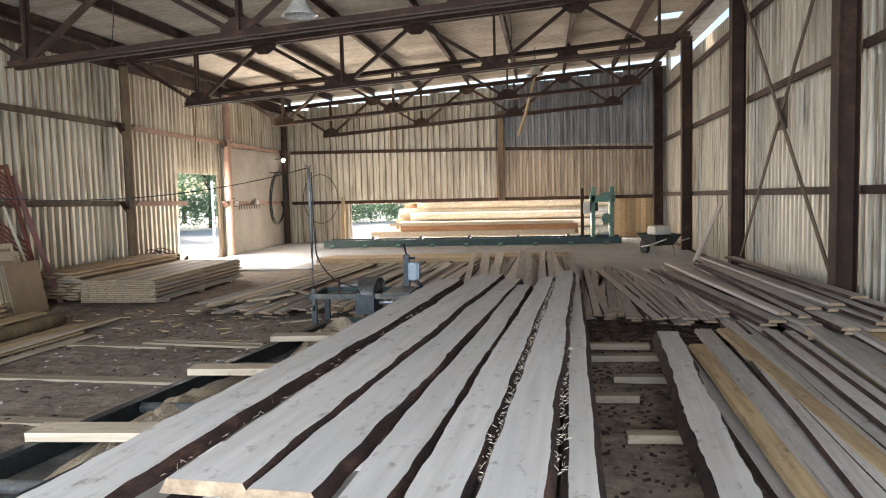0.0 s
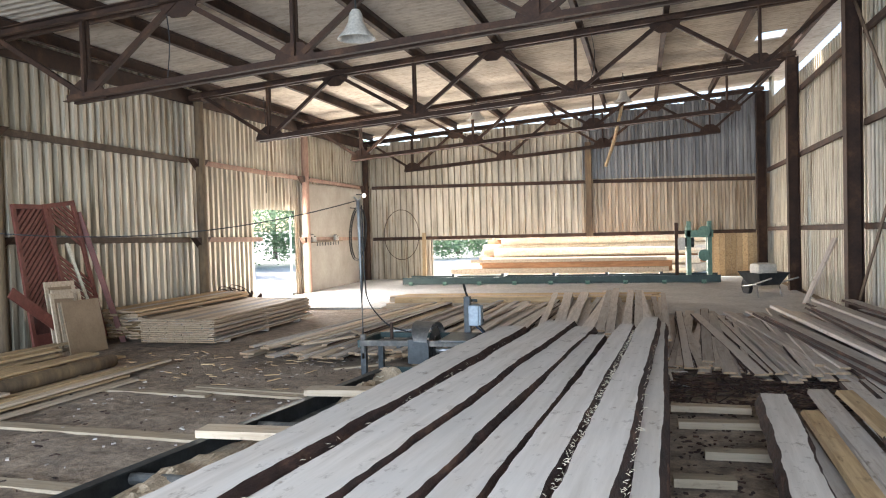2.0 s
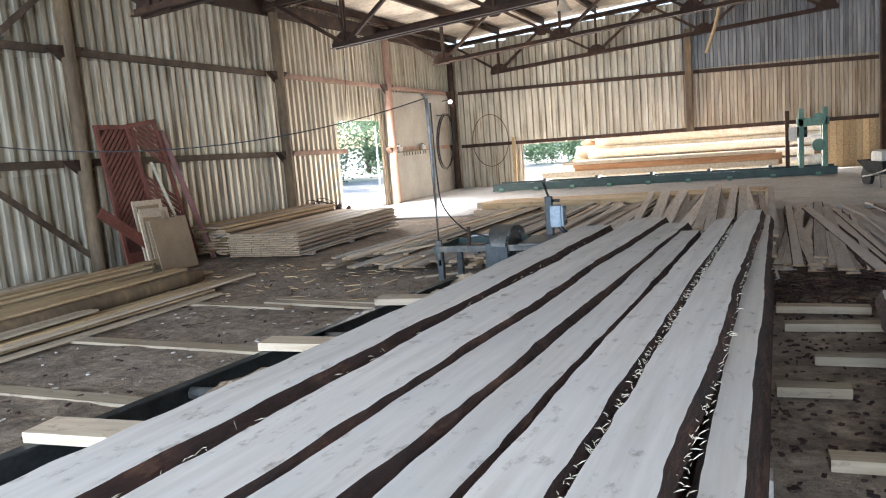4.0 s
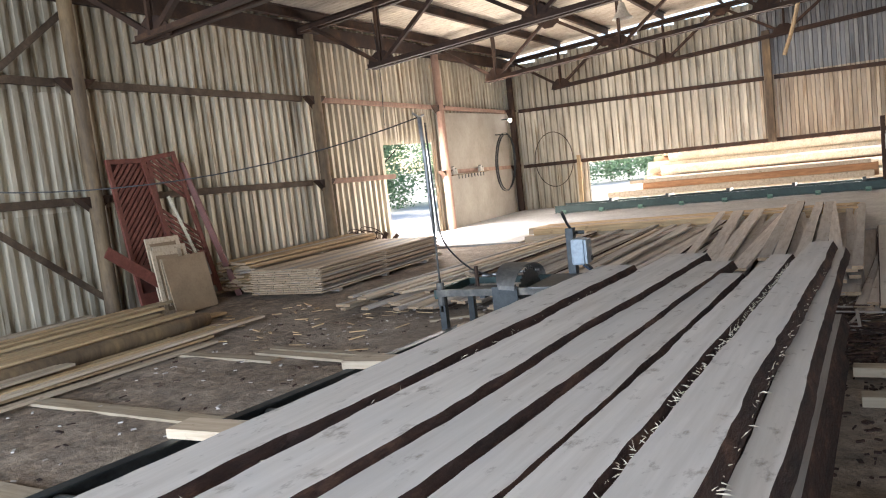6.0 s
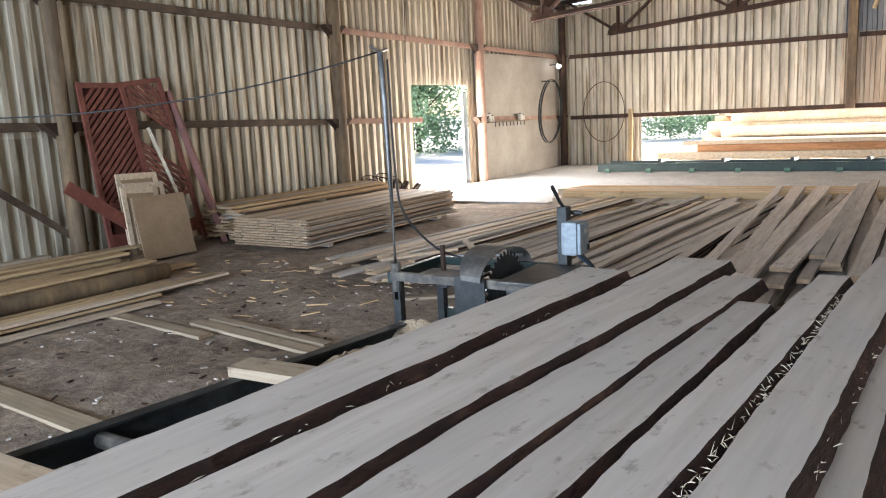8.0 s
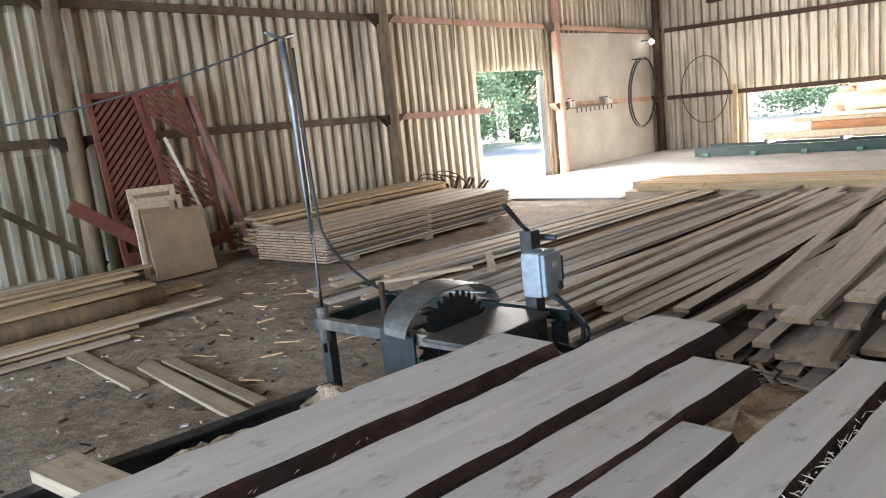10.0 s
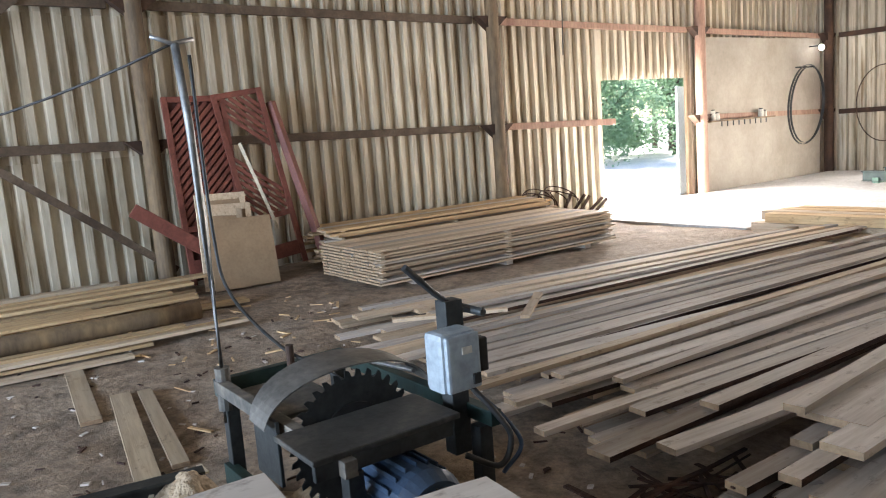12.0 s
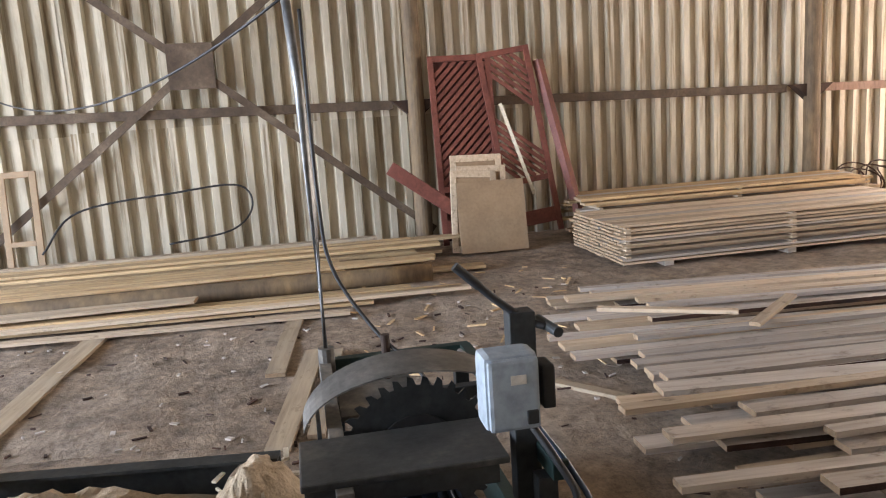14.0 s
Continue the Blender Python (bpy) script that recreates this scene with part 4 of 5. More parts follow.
part("cover", box(bmesh.new(), (7.39, -6.44, 0.707), (7.415, -6.29, 0.918), 0.012), "grey_enamel", cb)
part("rating_label", box(bmesh.new(), (7.414, -6.375, 0.845), (7.418, -6.33, 0.872)), "enamel_white", cb, "small pale label")
part("push_button", box(bmesh.new(), (7.412, -6.332, 0.725), (7.423, -6.299, 0.765), 0.003), "black", cb)
part("side_switch", box(bmesh.new(), (7.30, -6.273, 0.75), (7.39, -6.235, 0.88), 0.008), "black", cb)
part("lever", tube(bmesh.new(), curve_pts([(7.24, -6.43, 1.12), (7.24, -6.36, 1.05), (7.25, -6.27, 0.98), (7.27, -6.22, 0.96)]), 0.012), "black", saw)
part("lever_grip", rod(bmesh.new(), (7.24, -6.48, 1.165), (7.24, -6.41, 1.098), 0.014), "black", saw)
part("lever_socket", rod(bmesh.new(), (7.2, -6.22, 0.965), (7.33, -6.2, 0.955), 0.016), "dark_steel", saw)
# cable from the box to the motor, cable mast and its drooping lead
part("motor_cable", tube(bmesh.new(), curve_pts([(7.36, -6.30, 0.69), (7.42, -6.25, 0.60), (7.46, -6.21, 0.5), (7.45, -6.26, 0.40), (7.4, -6.38, 0.46)], 32), 0.012), "black", saw)
part("blue_hose", tube(bmesh.new(), curve_pts([(7.32, -6.28, 0.68), (7.42, -6.21, 0.57), (7.47, -6.17, 0.46), (7.44, -6.24, 0.36)], 24), 0.009), "blue_enamel", saw)
part("cable_mast", tube(bmesh.new(), [(6.2, Y0 + 0.01, 0.4), (6.2, Y0 + 0.01, 1.3), (6.2, Y0, 1.75), (6.2, Y0 - 0.02, 2.1)], 0.019), "mast_steel", saw)
part("mast_socket", rod(bmesh.new(), (6.2, Y0 + 0.01, 0.46), (6.2, Y0 + 0.01, 0.66), 0.035), "dusty_steel", saw)
part("mast_cross_arm", tube(bmesh.new(), [(6.2, Y0 - 0.12, 2.13), (6.2, Y0 - 0.03, 2.1), (6.2, Y0 + 0.06, 2.12)], 0.01), "worn_steel", saw)
part("mast_cable", tube(bmesh.new(), curve_pts([(6.22, Y0 + 0.03, 2.05), (6.23, Y0 + 0.035, 1.3), (6.26, Y0 + 0.07, 1.0), (6.4, Y0 + 0.22, 0.75), (6.55, Y0 + 0.33, 0.66), (6.75, Y0 + 0.38, 0.60)], 40), 0.008), "black", saw)
part("cable_clamp", rod(bmesh.new(), (6.45, Y0 + 0.24, 0.58), (6.45, Y0 + 0.24, 0.76), 0.018), "rust_steel", saw)
part("push_bar", rod(bmesh.new(), (6.35, Y1 - 0.06, ZT + 0.02), (6.9, Y1 - 0.02, ZT + 0.05), 0.012), "worn_steel", saw)
part("foot_log", rod(bmesh.new(), (7.45, -6.55, 0.06), (7.75, -6.1, 0.07), 0.07), "dark_steel", saw)

saw.location.y += 0.07

# overhead cable from the wall to the mast
def cable(a, b, sag, r=0.008, label="thin black cable sagging between wall and mast"):
    a, b = Vector(a), Vector(b)
    pts = [a.lerp(b, i / 30) - Vector((0, 0, sag * 4 * (i / 30) * (1 - i / 30))) for i in range(31)]
    ob = new("cable", mesh_of("cable", tube(bmesh.new(), pts, r, 6), "black"))
    return tagged(ob, label, "cable")


cable((6.2, -6.82, 2.1), (-0.1, -11.0, 3.3), 0.8, 0.006)

# ---- louvred doors and panels leaning on the wall ----
def louvre_door(w, h, flip, label, broken=False):
    d = holder("louvred_door", None, label=label, category="door leaf", group="louvred doors")
    for x0, x1 in ((0, 0.07), (w - 0.07, w)):
        part("stile", box(bmesh.new(), (x0, -0.02, 0), (x1, 0.02, h), 0.004), "red_brown", d)
    for z0, z1 in ((h - 0.07, h), (0.12, 0.3), (h * 0.28, h * 0.28 + 0.07)):
        part("cross_piece", box(bmesh.new(), (0.07, -0.018, z0), (w - 0.07, 0.018, z1), 0.004), "red_brown", d)
    lo, hi = h * 0.28 + 0.07, h - 0.07
    iw = w - 0.14
    n = int((hi - lo + iw) / 0.1)
    for i in range(n):
        c = lo - iw + 0.1 * (i + 0.7)
        # a slat rises at 45 degrees over the opening's width
        u0, u1 = max(0, lo - c), min(iw, hi - c)
        if u1 - u0 < 0.08 or (broken and n * 0.36 < i < n * 0.62):
            continue
        xa, xb = (0.07 + u0, 0.07 + u1) if not flip else (w - 0.07 - u0, w - 0.07 - u1)
        part("slat", bar(bmesh.new(), (xa, 0, c + u0), (xb, 0, c + u1), 0.014, 0.045), "red_brown", d)
    # added backing whose darkened colour gives the shade in the slat gaps
    if not broken:
        part("back_board", box(bmesh.new(), (0.05, 0.024, 0.05), (w - 0.05, 0.03, h - 0.05)), "shaded_red", d)
    return d


a = louvre_door(0.78, 2.28, False, "red-brown slatted wooden door leaning on the wall")
a.matrix_world = pose(0.42, -5.14, 0.05, -8, 0, 90)
b = louvre_door(0.66, 2.3, True, "red-brown slatted door with broken slats", True)
b.matrix_world = pose(0.44, -4.28, 0.05, -8, -7, 87)
dp = new("door_stile", mesh_of("door_stile", bar(bmesh.new(), (0.62, -3.4, 0.0), (0.12, -3.76, 2.2), 0.11, 0.09, bevel=0.006), "red_brown"))
tagged(dp, "long red-brown post leaning beside the slatted doors", "post")
# pale loose lath across the broken door
tagged(new("lath", mesh_of("lath", bar(bmesh.new(), (0.5, -4.0, 0.6), (0.36, -4.33, 1.7), 0.03, 0.04), "splinter")), "pale broken lath on the slatted door", "lath")


def panel_frame(w, h, t, label, solid=False):
    p = holder("cabinet_door" if not solid else "plywood_sheet", None, label=label, category="panel", group="leaning panels")
    if solid:
        part("sheet", box(bmesh.new(), (0, 0, 0), (w, t, h), 0.004), "ply", p)
        return p
    for lo, hi in (((0, 0, 0), (0.07, t, h)), ((w - 0.07, 0, 0), (w, t, h)), ((0.07, 0, h - 0.08), (w - 0.07, t, h)), ((0.07, 0, 0), (w - 0.07, t, 0.08))):
        part("frame_piece", box(bmesh.new(), lo, hi, 0.004), "pale_wood", p)
    part("centre_panel", box(bmesh.new(), (0.06, t * 0.4, 0.07), (w - 0.06, t * 0.6, h - 0.07)), "ply", p)
    part("raised_field", box(bmesh.new(), (0.12, t * 0.15, 0.14), (w - 0.12, t * 0.4, h - 0.14), 0.01), "pale_wood", p)
    return p


for w, h, x, y, tilt, lean in ((0.62, 1.12, 0.72, -5.05, -10, 1.5), (0.60, 1.0, 0.80, -5.02, -11, 2.5), (0.55, 0.96, 0.85, -5.12, -12, 4)):
    panel_frame(w, h, 0.025, "pale framed cabinet door leaning on others").matrix_world = pose(x, y, 0.03, tilt, lean, 90)
panel_frame(0.80, 0.82, 0.016, "plain brown plywood sheet leaning on panels", True).matrix_world = pose(0.98, -5.04, 0.03, -11, 0.5, 90)
tagged(new("leaning_board", mesh_of("leaning_board", bar(bmesh.new(), (0.62, -5.75, 1.05), (0.7, -4.95, 0.45), 0.03, 0.16, bevel=0.01), "red_brown")), "red-brown board leaning across the column", "board")
fr = holder("wooden_frame", pose(0.1, -10.1, 0.05, -6, 0, 90), label="bare grey wooden frame leaning on the metal wall", category="frame")
for lo, hi in (((0, 0, 0), (0.07, 0.04, 1.25)), ((0.33, 0, 0), (0.40, 0.04, 1.25)), ((0.07, 0, 1.18), (0.33, 0.04, 1.25)), ((0.07, 0, 0.4), (0.33, 0.04, 0.46))):
    part("frame_piece", box(bmesh.new(), lo, hi, 0.004), "ply", fr)
tagged(new("cable", mesh_of("cable", tube(bmesh.new(), curve_pts([(0.15, -9.7, 0.35), (0.0, -9.3, 0.78), (0.0, -8.2, 0.92), (0.0, -7.5, 0.95), (0.05, -7.35, 0.7), (0.2, -7.6, 0.45), (0.3, -8.3, 0.36)], 60), 0.012), "black")), "black cable looped over the boards by the wall", "cable")

# wire coils and scrap by the doorway
sc = holder("wire_coil", pose(0.15, 0.6, 0), label="tangle of rusty wire hoops by the column", category="wire")
for k in range(7):
    r = 0.2 + 0.05 * (k % 3)
    cy, cz, tl = 0.15 * k - 0.2, 0.3, 0.2 * math.sin(k * 1.7)
    pts = [(tl * math.sin(t) * r + 0.03 * k * math.cos(2 * t), cy + r * math.cos(t) * 1.3, max(0.02, cz + r * math.sin(t))) for t in [i * math.tau / 26 for i in range(27)]]
    part("hoop", tube(bmesh.new(), pts, 0.011, 6), "rust_steel", sc)
for k in range(5):
    tagged(new("scrap_bar", mesh_of("scrap_bar", bar(bmesh.new(), (0.05, 1.35 + 0.2 * k, 0.0), (0.1 + 0.1 * (k % 2), 1.6 + 0.22 * k, 0.45 - 0.05 * k), 0.03, 0.05, bevel=0.004), "rust_steel")), "short rusty scrap bar leaning on the wall", "scrap")

dl = holder("door_leaf", pose(-0.36, 5.12, 0.0, 0, 0, 116), label="grey metal door leaf standing open outside", category="door")
part("panel", box(bmesh.new(), (0, -0.02, 0), (1.1, 0.02, 2.2), 0.004), "grey_enamel", dl)
part("handle", rod(bmesh.new(), (0.12, 0.02, 1.1), (0.12, 0.09, 1.1), 0.02), "black", dl)

# corner behind the doorway: pale board lining, big steel hoop, shelf, lamp
bm = box(bmesh.new(), (-0.18, 5.5, 0.0), (-0.155, 10.2, 3.14), 0.003)
tagged(new("wall_lining", mesh_of("wall_lining", bm, "lining")), "pale flat board lining in the corner", "wall lining", kind="structure")
hp = holder("bandsaw_blade_hoop", pose(0.12, 9.1, 1.64, 0, 4, 0), label="large dark saw-band hoop hanging on the wall", category="hoop")
for k, (r, ox) in enumerate(((0.88, 0.0), (0.84, 0.04))):
    bm = bmesh.new()
    pr = []
    for i in range(49):
        t = i * math.tau / 48
        c, s = math.cos(t), math.sin(t)
        pr.append([bm.verts.new((ox + dx, (r * 0.82 + dr) * c, (r + dr) * s)) for dx, dr in ((-0.022, 0), (0.022, 0), (0.022, 0.008), (-0.022, 0.008))])
    for a, b in zip(pr, pr[1:]):
        for j in range(4):
            bm.faces.new((a[j], a[(j + 1) % 4], b[(j + 1) % 4], b[j]))
    bmesh.ops.recalc_face_normals(bm, faces=bm.faces)
    part("band", bm, "dark_steel", hp)
part("hook", bar(bmesh.new(), (-0.3, 0, 0.83), (0.12, 0, 0.83), 0.03, 0.03), "dark_steel", hp)
h2 = new("saw_band_hoop", mesh_of("saw_band_hoop", tube(bmesh.new(), [(1.2 + 0.62 * math.cos(t), 10.42, 1.55 + 0.85 * math.sin(t)) for t in [i * math.tau / 40 for i in range(41)]], 0.012, 6), "rust_steel"))
tagged(h2, "thin rusty band hoop hanging on the end wall", "hoop")
sh = holder("wall_shelf", pose(-0.1, 5.7, 1.43), label="narrow wall shelf with jars and tools", category="shelf")
part("board", box(bmesh.new(), (0, 0, 0), (0.14, 2.3, 0.03), 0.003), "col_wood", sh)
for k in range(9):
    part("peg", rod(bmesh.new(), (0.1, 0.4 + 0.2 * k, -0.10), (0.1, 0.4 + 0.2 * k, 0.0), 0.012), "dark_steel", sh)
for y, r, h in ((5.85, 0.05, 0.2), (5.98, 0.06, 0.14), (7.55, 0.06, 0.16), (7.7, 0.045, 0.12)):
    jar = holder("jar", pose(-0.03, y, 1.46), label="small off-white jar on the wall shelf", category="jar", group="jars")
    part("body", rod(bmesh.new(), (0, 0, 0), (0, 0, h), r, r * 0.9, 16), "enamel_white", jar)
    part("lid", rod(bmesh.new(), (0, 0, h), (0, 0, h + 0.02), r * 0.7, r * 0.65, 16), "dark_steel", jar)


def glow(nt, b):
    b.inputs["Emission Color"].default_value, b.inputs["Emission Strength"].default_value = (1, 0.97, 0.9, 1), 14.0


M["bulb"] = mat("lit_bulb", glow, 0.4)
wl_ = holder("wall_lamp", pose(-0.02, 9.73, 2.9), label="small lit bulb on a bracket in the corner", category="lamp")
bm = bmesh.new()
bmesh.ops.create_uvsphere(bm, u_segments=16, v_segments=10, radius=0.06, matrix=Matrix.Translation((0.16, 0, 0)))
part("bulb", bm, "bulb", wl_)
part("bracket", rod(bmesh.new(), (-0.12, 0, 0.05), (0.16, 0, 0.05), 0.015), "dark_steel", wl_)


# bell-shaped lamp shades hanging from the trusses
def bell_lamp(x, y, z):
    l = holder("pendant_lamp", pose(x, y, z), label="pale enamel bell lamp hanging from a truss", category="lamp", group="pendant lamps")
    bm = bmesh.new()
    prof = [(0.05, 0.36), (0.08, 0.31), (0.10, 0.2), (0.15, 0.11), (0.23, 0.02), (0.24, 0.0), (0.23, 0.004), (0.14, 0.105), (0.09, 0.195), (0.04, 0.30)]
    rings = [[bm.verts.new((r * math.cos(k * math.tau / 24), r * math.sin(k * math.tau / 24), zz)) for k in range(24)] for r, zz in prof]
    for a, b in zip(rings, rings[1:]):
        for k in range(24):
            bm.faces.new((a[k], a[(k + 1) % 24], b[(k + 1) % 24], b[k])).smooth = True
    part("shade", bm, "enamel_white", l)
    part("stem", rod(bmesh.new(), (0, 0, 0.28), (0, 0, 0.75), 0.012), "dark_steel", l)
    return l


bell_lamp(5.75, -5.5, 4.15), bell_lamp(8.75, 5.25, 4.75), bell_lamp(5.0, 5.25, 4.55)
# hanging cables and the bent pale strip under the far trusses
tagged(new("hanging_strip", mesh_of("hanging_strip", tube(bmesh.new(), curve_pts([(8.72, 5.42, 4.75), (8.6, 5.42, 4.25), (8.45, 5.42, 3.7), (8.27, 5.42, 3.2)]), 0.04, 8), "fresh_wood")), "pale bent wooden strip hanging from the truss", "strip")
for x, y, z0, z1 in ((3.0, -5.4, 4.9, 3.9), (1.55, 0.1, 4.6, 2.6), (8.3, 0.0, 5.3, 4.4)):
    tagged(new("hanging_cable", mesh_of("hanging_cable", tube(bmesh.new(), curve_pts([(x, y, z0), (x + 0.05, y, (z0 + z1) / 2), (x - 0.03, y + 0.05, z1)]), 0.008, 6), "black")), "loose cable hanging from the roof truss", "cable")

# ---- far end: log mill, beams, barrow, posts ----
mill = holder("log_sawmill", pose(0, 0, 0), label="green band sawmill standing on a long steel bed", category="sawmill")
for y in (7.6, 8.5):
    part("bed_rail", channel(bmesh.new(), (2.1, y, 0.17), (11.2, y, 0.17), 0.07, 0.2, 0.014), "green_steel", mill)
for k in range(9):
    part("cross_member", box(bmesh.new(), (2.3 + 1.05 * k, 7.55, 0.04), (2.42 + 1.05 * k, 8.55, 0.14), 0.005), "mill_green", mill)
for k in range(5):
    part("log_rest", box(bmesh.new(), (3.6 + 1.5 * k, 7.7, 0.27), (3.68 + 1.5 * k, 8.4, 0.36), 0.005), "dark_steel", mill)
for x in (10.4, 10.95):
    part("upright", box(bmesh.new(), (x - 0.06, 7.9, 0.06), (x + 0.06, 8.05, 1.75), 0.008), "mill_green", mill)
    part("upright", box(bmesh.new(), (x - 0.06, 8.35, 0.06), (x + 0.06, 8.45, 1.6), 0.008), "mill_green", mill)
part("head_beam", box(bmesh.new(), (10.3, 7.9, 1.3), (11.05, 8.1, 1.5), 0.01), "mill_green", mill)
for x, z in ((10.8, 1.45), (10.8, 0.8)):
    part("band_wheel_cover", rod(bmesh.new(), (x, 7.8, z), (x, 7.95, z), 0.16, n=28), "mill_green", mill)
part("motor", rod(bmesh.new(), (10.2, 8.15, 1.15), (10.55, 8.15, 1.15), 0.14, n=20), "dark_steel", mill)
part("control_panel", box(bmesh.new(), (10.1, 7.85, 0.95), (10.3, 8.0, 1.3), 0.01), "enamel_white", mill)
part("guard_post", box(bmesh.new(), (10.02, 7.86, 0.06), (10.12, 7.96, 1.72), 0.008), "rust_steel", mill)
# squared cants lying on the mill's rests
for x, y, z, l, w, h, m in ((3.55, 7.92, 0.36, 6.3, 0.22, 0.14, "pale_wood"), (4.45, 8.2, 0.36, 5.5, 0.26, 0.30, "log_orange"), (4.1, 8.2, 0.664, 5.7, 0.24, 0.09, "pale_wood")):
    c = new("cant", mesh_of("cant", box(bmesh.new(), (0, -w / 2, 0), (l, w / 2, h), 0.012), m))
    c.location = (x, y, z)
    tagged(c, "squared orange-brown pine cant on the mill bed", "timber", "cants on the mill")
# squared timbers lying in front of the mill
for i in range(9):
    b = plank("fresh" if i % 3 else "pale", 3.7 + 0.1 * (i % 3), 1.4 + 0.24 * (i % 5), 0.03 + 0.13 * (i // 5), 5.6, 0.2, 0.12, -88.5 + rng.uniform(-0.6, 0.6), where="squared, lying before the mill", group="squared timbers")
wb = holder("wheelbarrow", pose(11.75, 3.9, 0, 0, 0, 20), label="grey steel wheelbarrow with a pale load", category="wheelbarrow")
bm = bmesh.new()
vs = [bm.verts.new(p) for p in ((-0.22, -0.3, 0.3), (0.22, -0.3, 0.3), (0.22, 0.3, 0.3), (-0.22, 0.3, 0.3), (-0.36, -0.48, 0.58), (0.36, -0.48, 0.58), (0.36, 0.5, 0.58), (-0.36, 0.5, 0.58), (-0.34, -0.46, 0.57), (0.34, -0.46, 0.57), (0.34, 0.48, 0.57), (-0.34, 0.48, 0.57), (-0.2, -0.28, 0.32), (0.2, -0.28, 0.32), (0.2, 0.28, 0.32), (-0.2, 0.28, 0.32))]
bm.faces.new(vs[0:4][::-1]), bm.faces.new(vs[12:16])
for k in range(4):
    l = (k + 1) % 4
    bm.faces.new((vs[k], vs[l], vs[4 + l], vs[4 + k])), bm.faces.new((vs[4 + k], vs[4 + l], vs[8 + l], vs[8 + k])), bm.faces.new((vs[8 + k], vs[8 + l], vs[12 + l], vs[12 + k]))
part("tray", bm, "dark_steel", wb)
for s in (-1, 1):
    part("handle", tube(bmesh.new(), [(s * 0.1, 0.75, 0.2), (s * 0.25, 0.0, 0.29), (s * 0.3, -0.9, 0.5)], 0.018), "worn_steel", wb)
    part("leg", tube(bmesh.new(), [(s * 0.26, -0.2, 0.3), (s * 0.27, -0.3, 0.0)], 0.018), "worn_steel", wb)
wheel = part("wheel", rod(bmesh.new(), (-0.04, 0.75, 0.2), (0.04, 0.75, 0.2), 0.2, n=24), "black", wb)
sack = new("sack", mesh_of("sack", box(bmesh.new(), (-0.22, -0.2, 0.33), (0.25, 0.25, 0.78), 0.1), "enamel_white"))
sack.matrix_world = wb.matrix_world.copy()
tagged(sack, "pale filled sack standing in the wheelbarrow", "sack")
plank("fresh", 2.0, 10.36, 0.0, 1.6, 0.12, 0.05, 0, pitch=87, where="standing by the long opening", group="standing boards")
plank("grey", 12.3, 2.2, 0.03, 1.5, 0.12, 0.04, -60, pitch=60, where="leaning in the corner", group="standing boards")
# wooden infill beside the mill opening
inf = holder("board_infill", pose(0, 0, 0), label="upright yellow boards closing the wall beside the mill", category="boarding", kind="structure")
for k in range(9):
    part("upright_board", box(bmesh.new(), (11.12 + 0.165 * k, 10.53, 0.0), (11.28 + 0.165 * k, 10.56, 1.36 + 0.02 * (k % 3)), 0.003), "fresh_wood", inf)

# ---- outside: log pile, bushes, trees ----
for i, (z, y, r, x0, l) in enumerate(((0.16, 12.2, 0.16, 2.6, 8.2), (0.17, 12.6, 0.17, 3.1, 8.0), (0.47, 12.4, 0.16, 3.6, 7.4), (0.2, 13.0, 0.2, 2.8, 8.6), (0.5, 12.85, 0.17, 3.4, 7.9), (0.78, 12.65, 0.16, 4.0, 7.2),
                                      (0.22, 13.45, 0.22, 3, 8.2), (0.58, 13.3, 0.18, 3.6, 7.8), (0.9, 13.1, 0.19, 3.5, 7.8), (1.2, 13.0, 0.17, 4.2, 7.3), (0.24, 13.95, 0.24, 3, 8.5), (0.66, 13.8, 0.2, 3.3, 8.2), (1.05, 13.6, 0.2, 3.6, 8.0), (1.42, 13.5, 0.19, 3.9, 7.6))):
    o = new("log", log_mesh(l, r, i + 20, ("log_orange" if i in (4, 12) else "log", "end"), 0.85))
    o.matrix_world = pose(x0, y, z, 0, 0, -90)
    tagged(o, "pale peeled log in the sunlit pile outside", "log", "log pile")


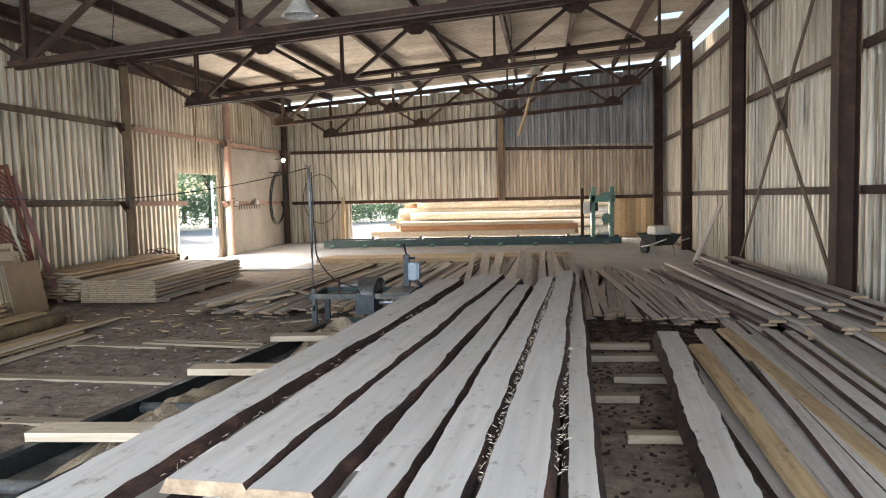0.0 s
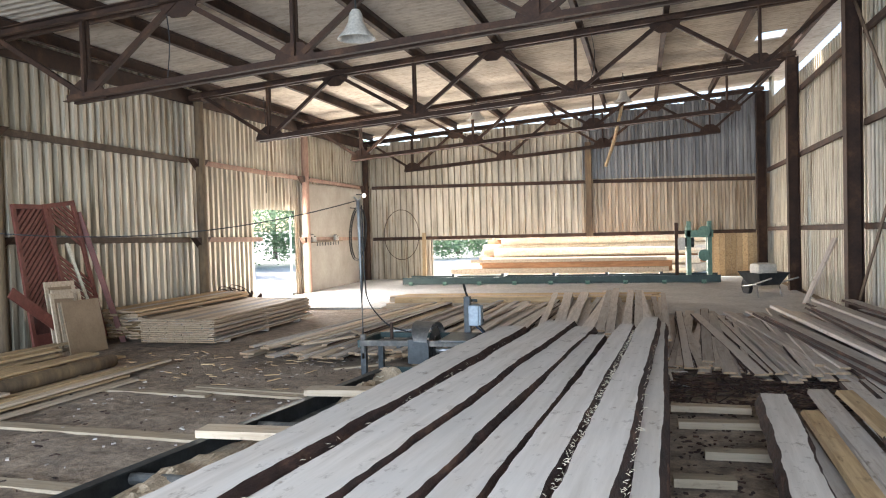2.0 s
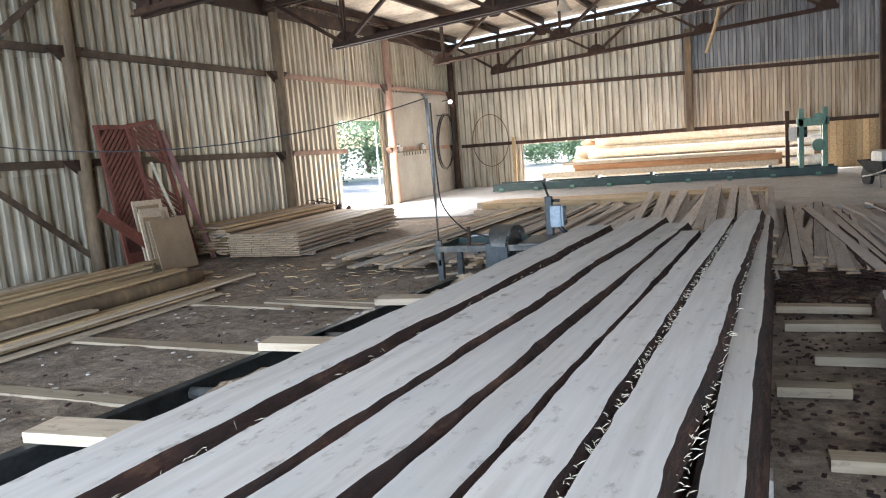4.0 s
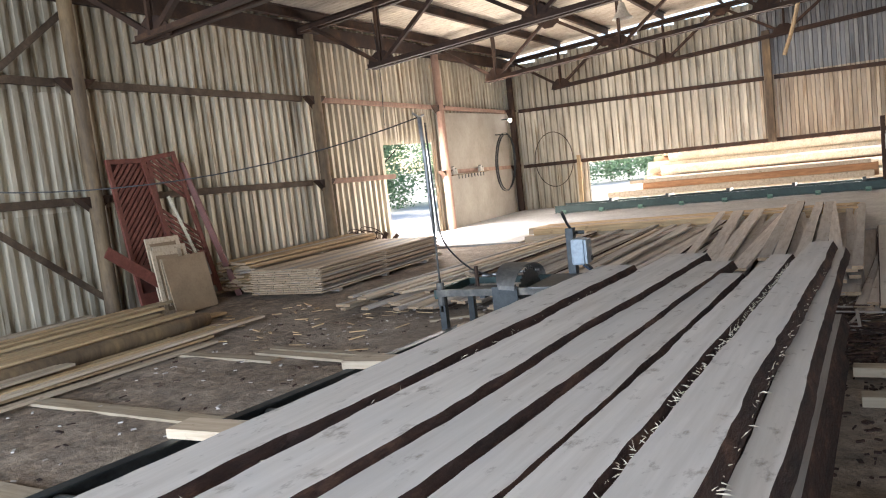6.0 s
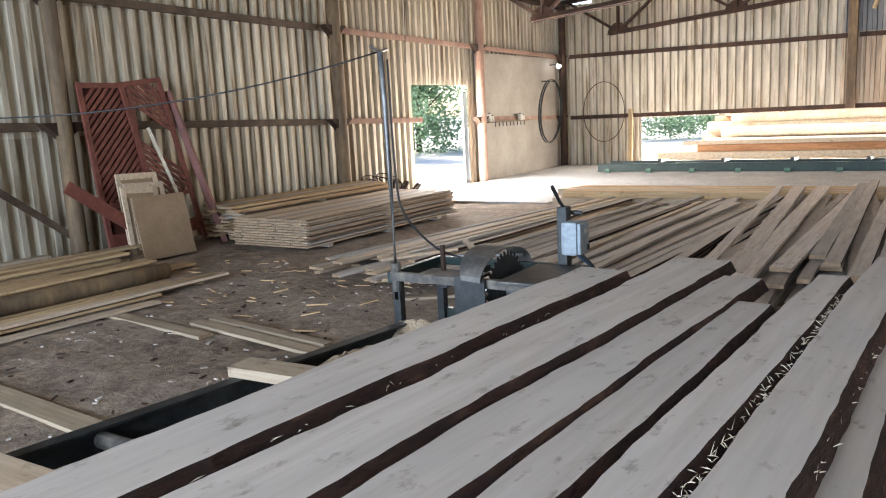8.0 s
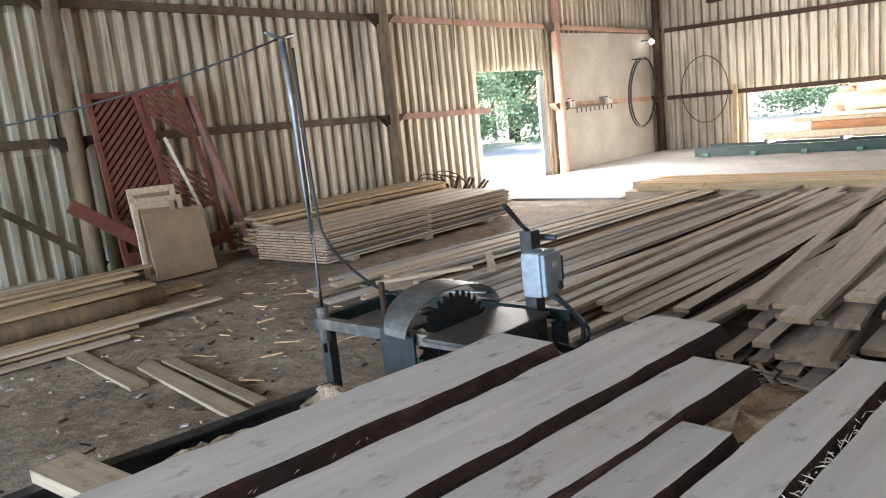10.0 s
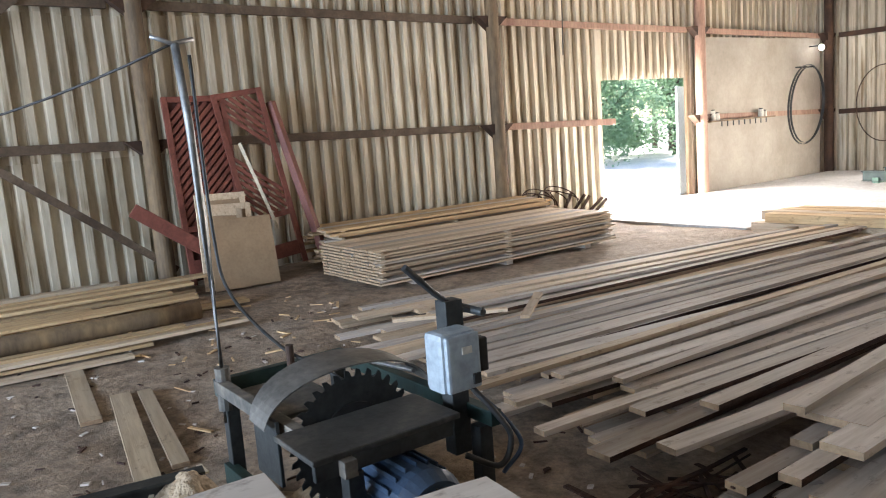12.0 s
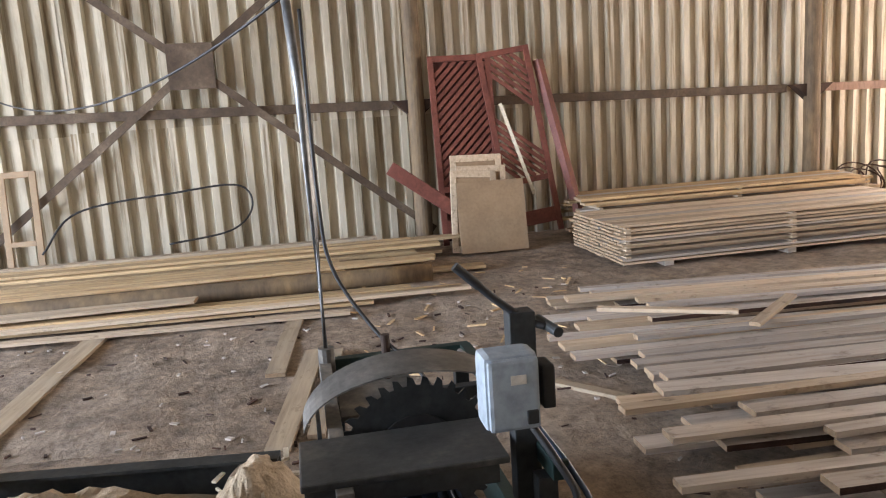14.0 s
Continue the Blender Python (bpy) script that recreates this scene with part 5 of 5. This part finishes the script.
def leafy(name, label, x, y, h, r, n, seed, trunk=True):
    t = holder(name, pose(x, y, -0.03), label=label, category="tree" if trunk else "bush", group="trees outside" if trunk else "bushes outside")
    rg = random.Random(seed)
    if trunk:
        bm = bmesh.new()
        rod(bm, (0, 0, 0), (0, 0, h * 0.5), 0.16, 0.09, 10)
        for k in range(7):
            a = k * 2.4
            rod(bm, (0, 0, h * (0.3 + 0.03 * k)), (r * 0.7 * math.cos(a), r * 0.7 * math.sin(a), h * (0.55 + 0.06 * k)), 0.06, 0.015, 7)
        part("trunk", bm, "trunk", t)
    clumps = [(Vector((rg.gauss(0, r * 0.45), rg.gauss(0, r * 0.45), (h * 0.62 if trunk else h * 0.5) + rg.gauss(0, h * 0.17))), rg.uniform(0.25, 0.55) * r) for _ in range(26)]
    vs, fs = [], []
    for _ in range(n):
        c, cr = rg.choice(clumps)
        d = Vector((rg.gauss(0, 1), rg.gauss(0, 1), rg.gauss(0, 1))).normalized() * cr * rg.uniform(0.5, 1)
        p = c + d
        if p.z < 0.05:
            p.z = rg.uniform(0.05, 0.4)
        u = Vector((rg.gauss(0, 1), rg.gauss(0, 1), rg.gauss(0, 0.6))).normalized()
        v = u.cross(Vector((rg.gauss(0, 1), rg.gauss(0, 1), rg.gauss(0, 1)))).normalized()
        s = rg.uniform(0.06, 0.13)
        k = len(vs)
        vs += [p, p + u * s + v * s * 0.45, p + u * s * 2, p + u * s - v * s * 0.45]
        fs += [(k, k + 1, k + 2), (k, k + 2, k + 3)]
    me = bpy.data.meshes.new("crown")
    me.from_pydata(vs, [], fs)
    me.materials.append(M["leaf"])
    o = new("crown", me)
    o.parent = t
    return t


for k, (x, y, h, r) in enumerate(((-12.2, 20.5, 5.6, 2.6), (-14, 22.5, 6.2, 2.8), (-17, 25, 6.6, 3.0), (-14, 31, 7, 3.4), (-2.5, 34, 5, 3), (-5.5, 40, 6, 3.4), (-20, 18, 6, 3), (-11.5, 14.8, 5.2, 2.6), (-16.5, 16.5, 6.5, 3.0), (-9, 24, 6, 3.0), (-9.5, 28.5, 6.5, 3.2))):
    leafy("tree", "green leafy tree in sunlight outside the shed", x, y, h, r, 5200, k + 50)
for k, (x, y, h, r) in enumerate(((-12.6, 17.6, 1.8, 1.3), (-14.5, 19.5, 1.8, 1.4), (-1.6, 27, 1.9, 1.6), (-0.2, 29, 1.8, 1.5), (-11.0, 13.2, 2.2, 1.7), (-12.2, 15.4, 2.4, 1.8), (-10.5, 19.0, 2.2, 1.8), (-9.0, 21.5, 2.3, 1.8))):
    leafy("bush", "low pale green bush outside the shed", x, y, h, r, 1800, k + 80, False)
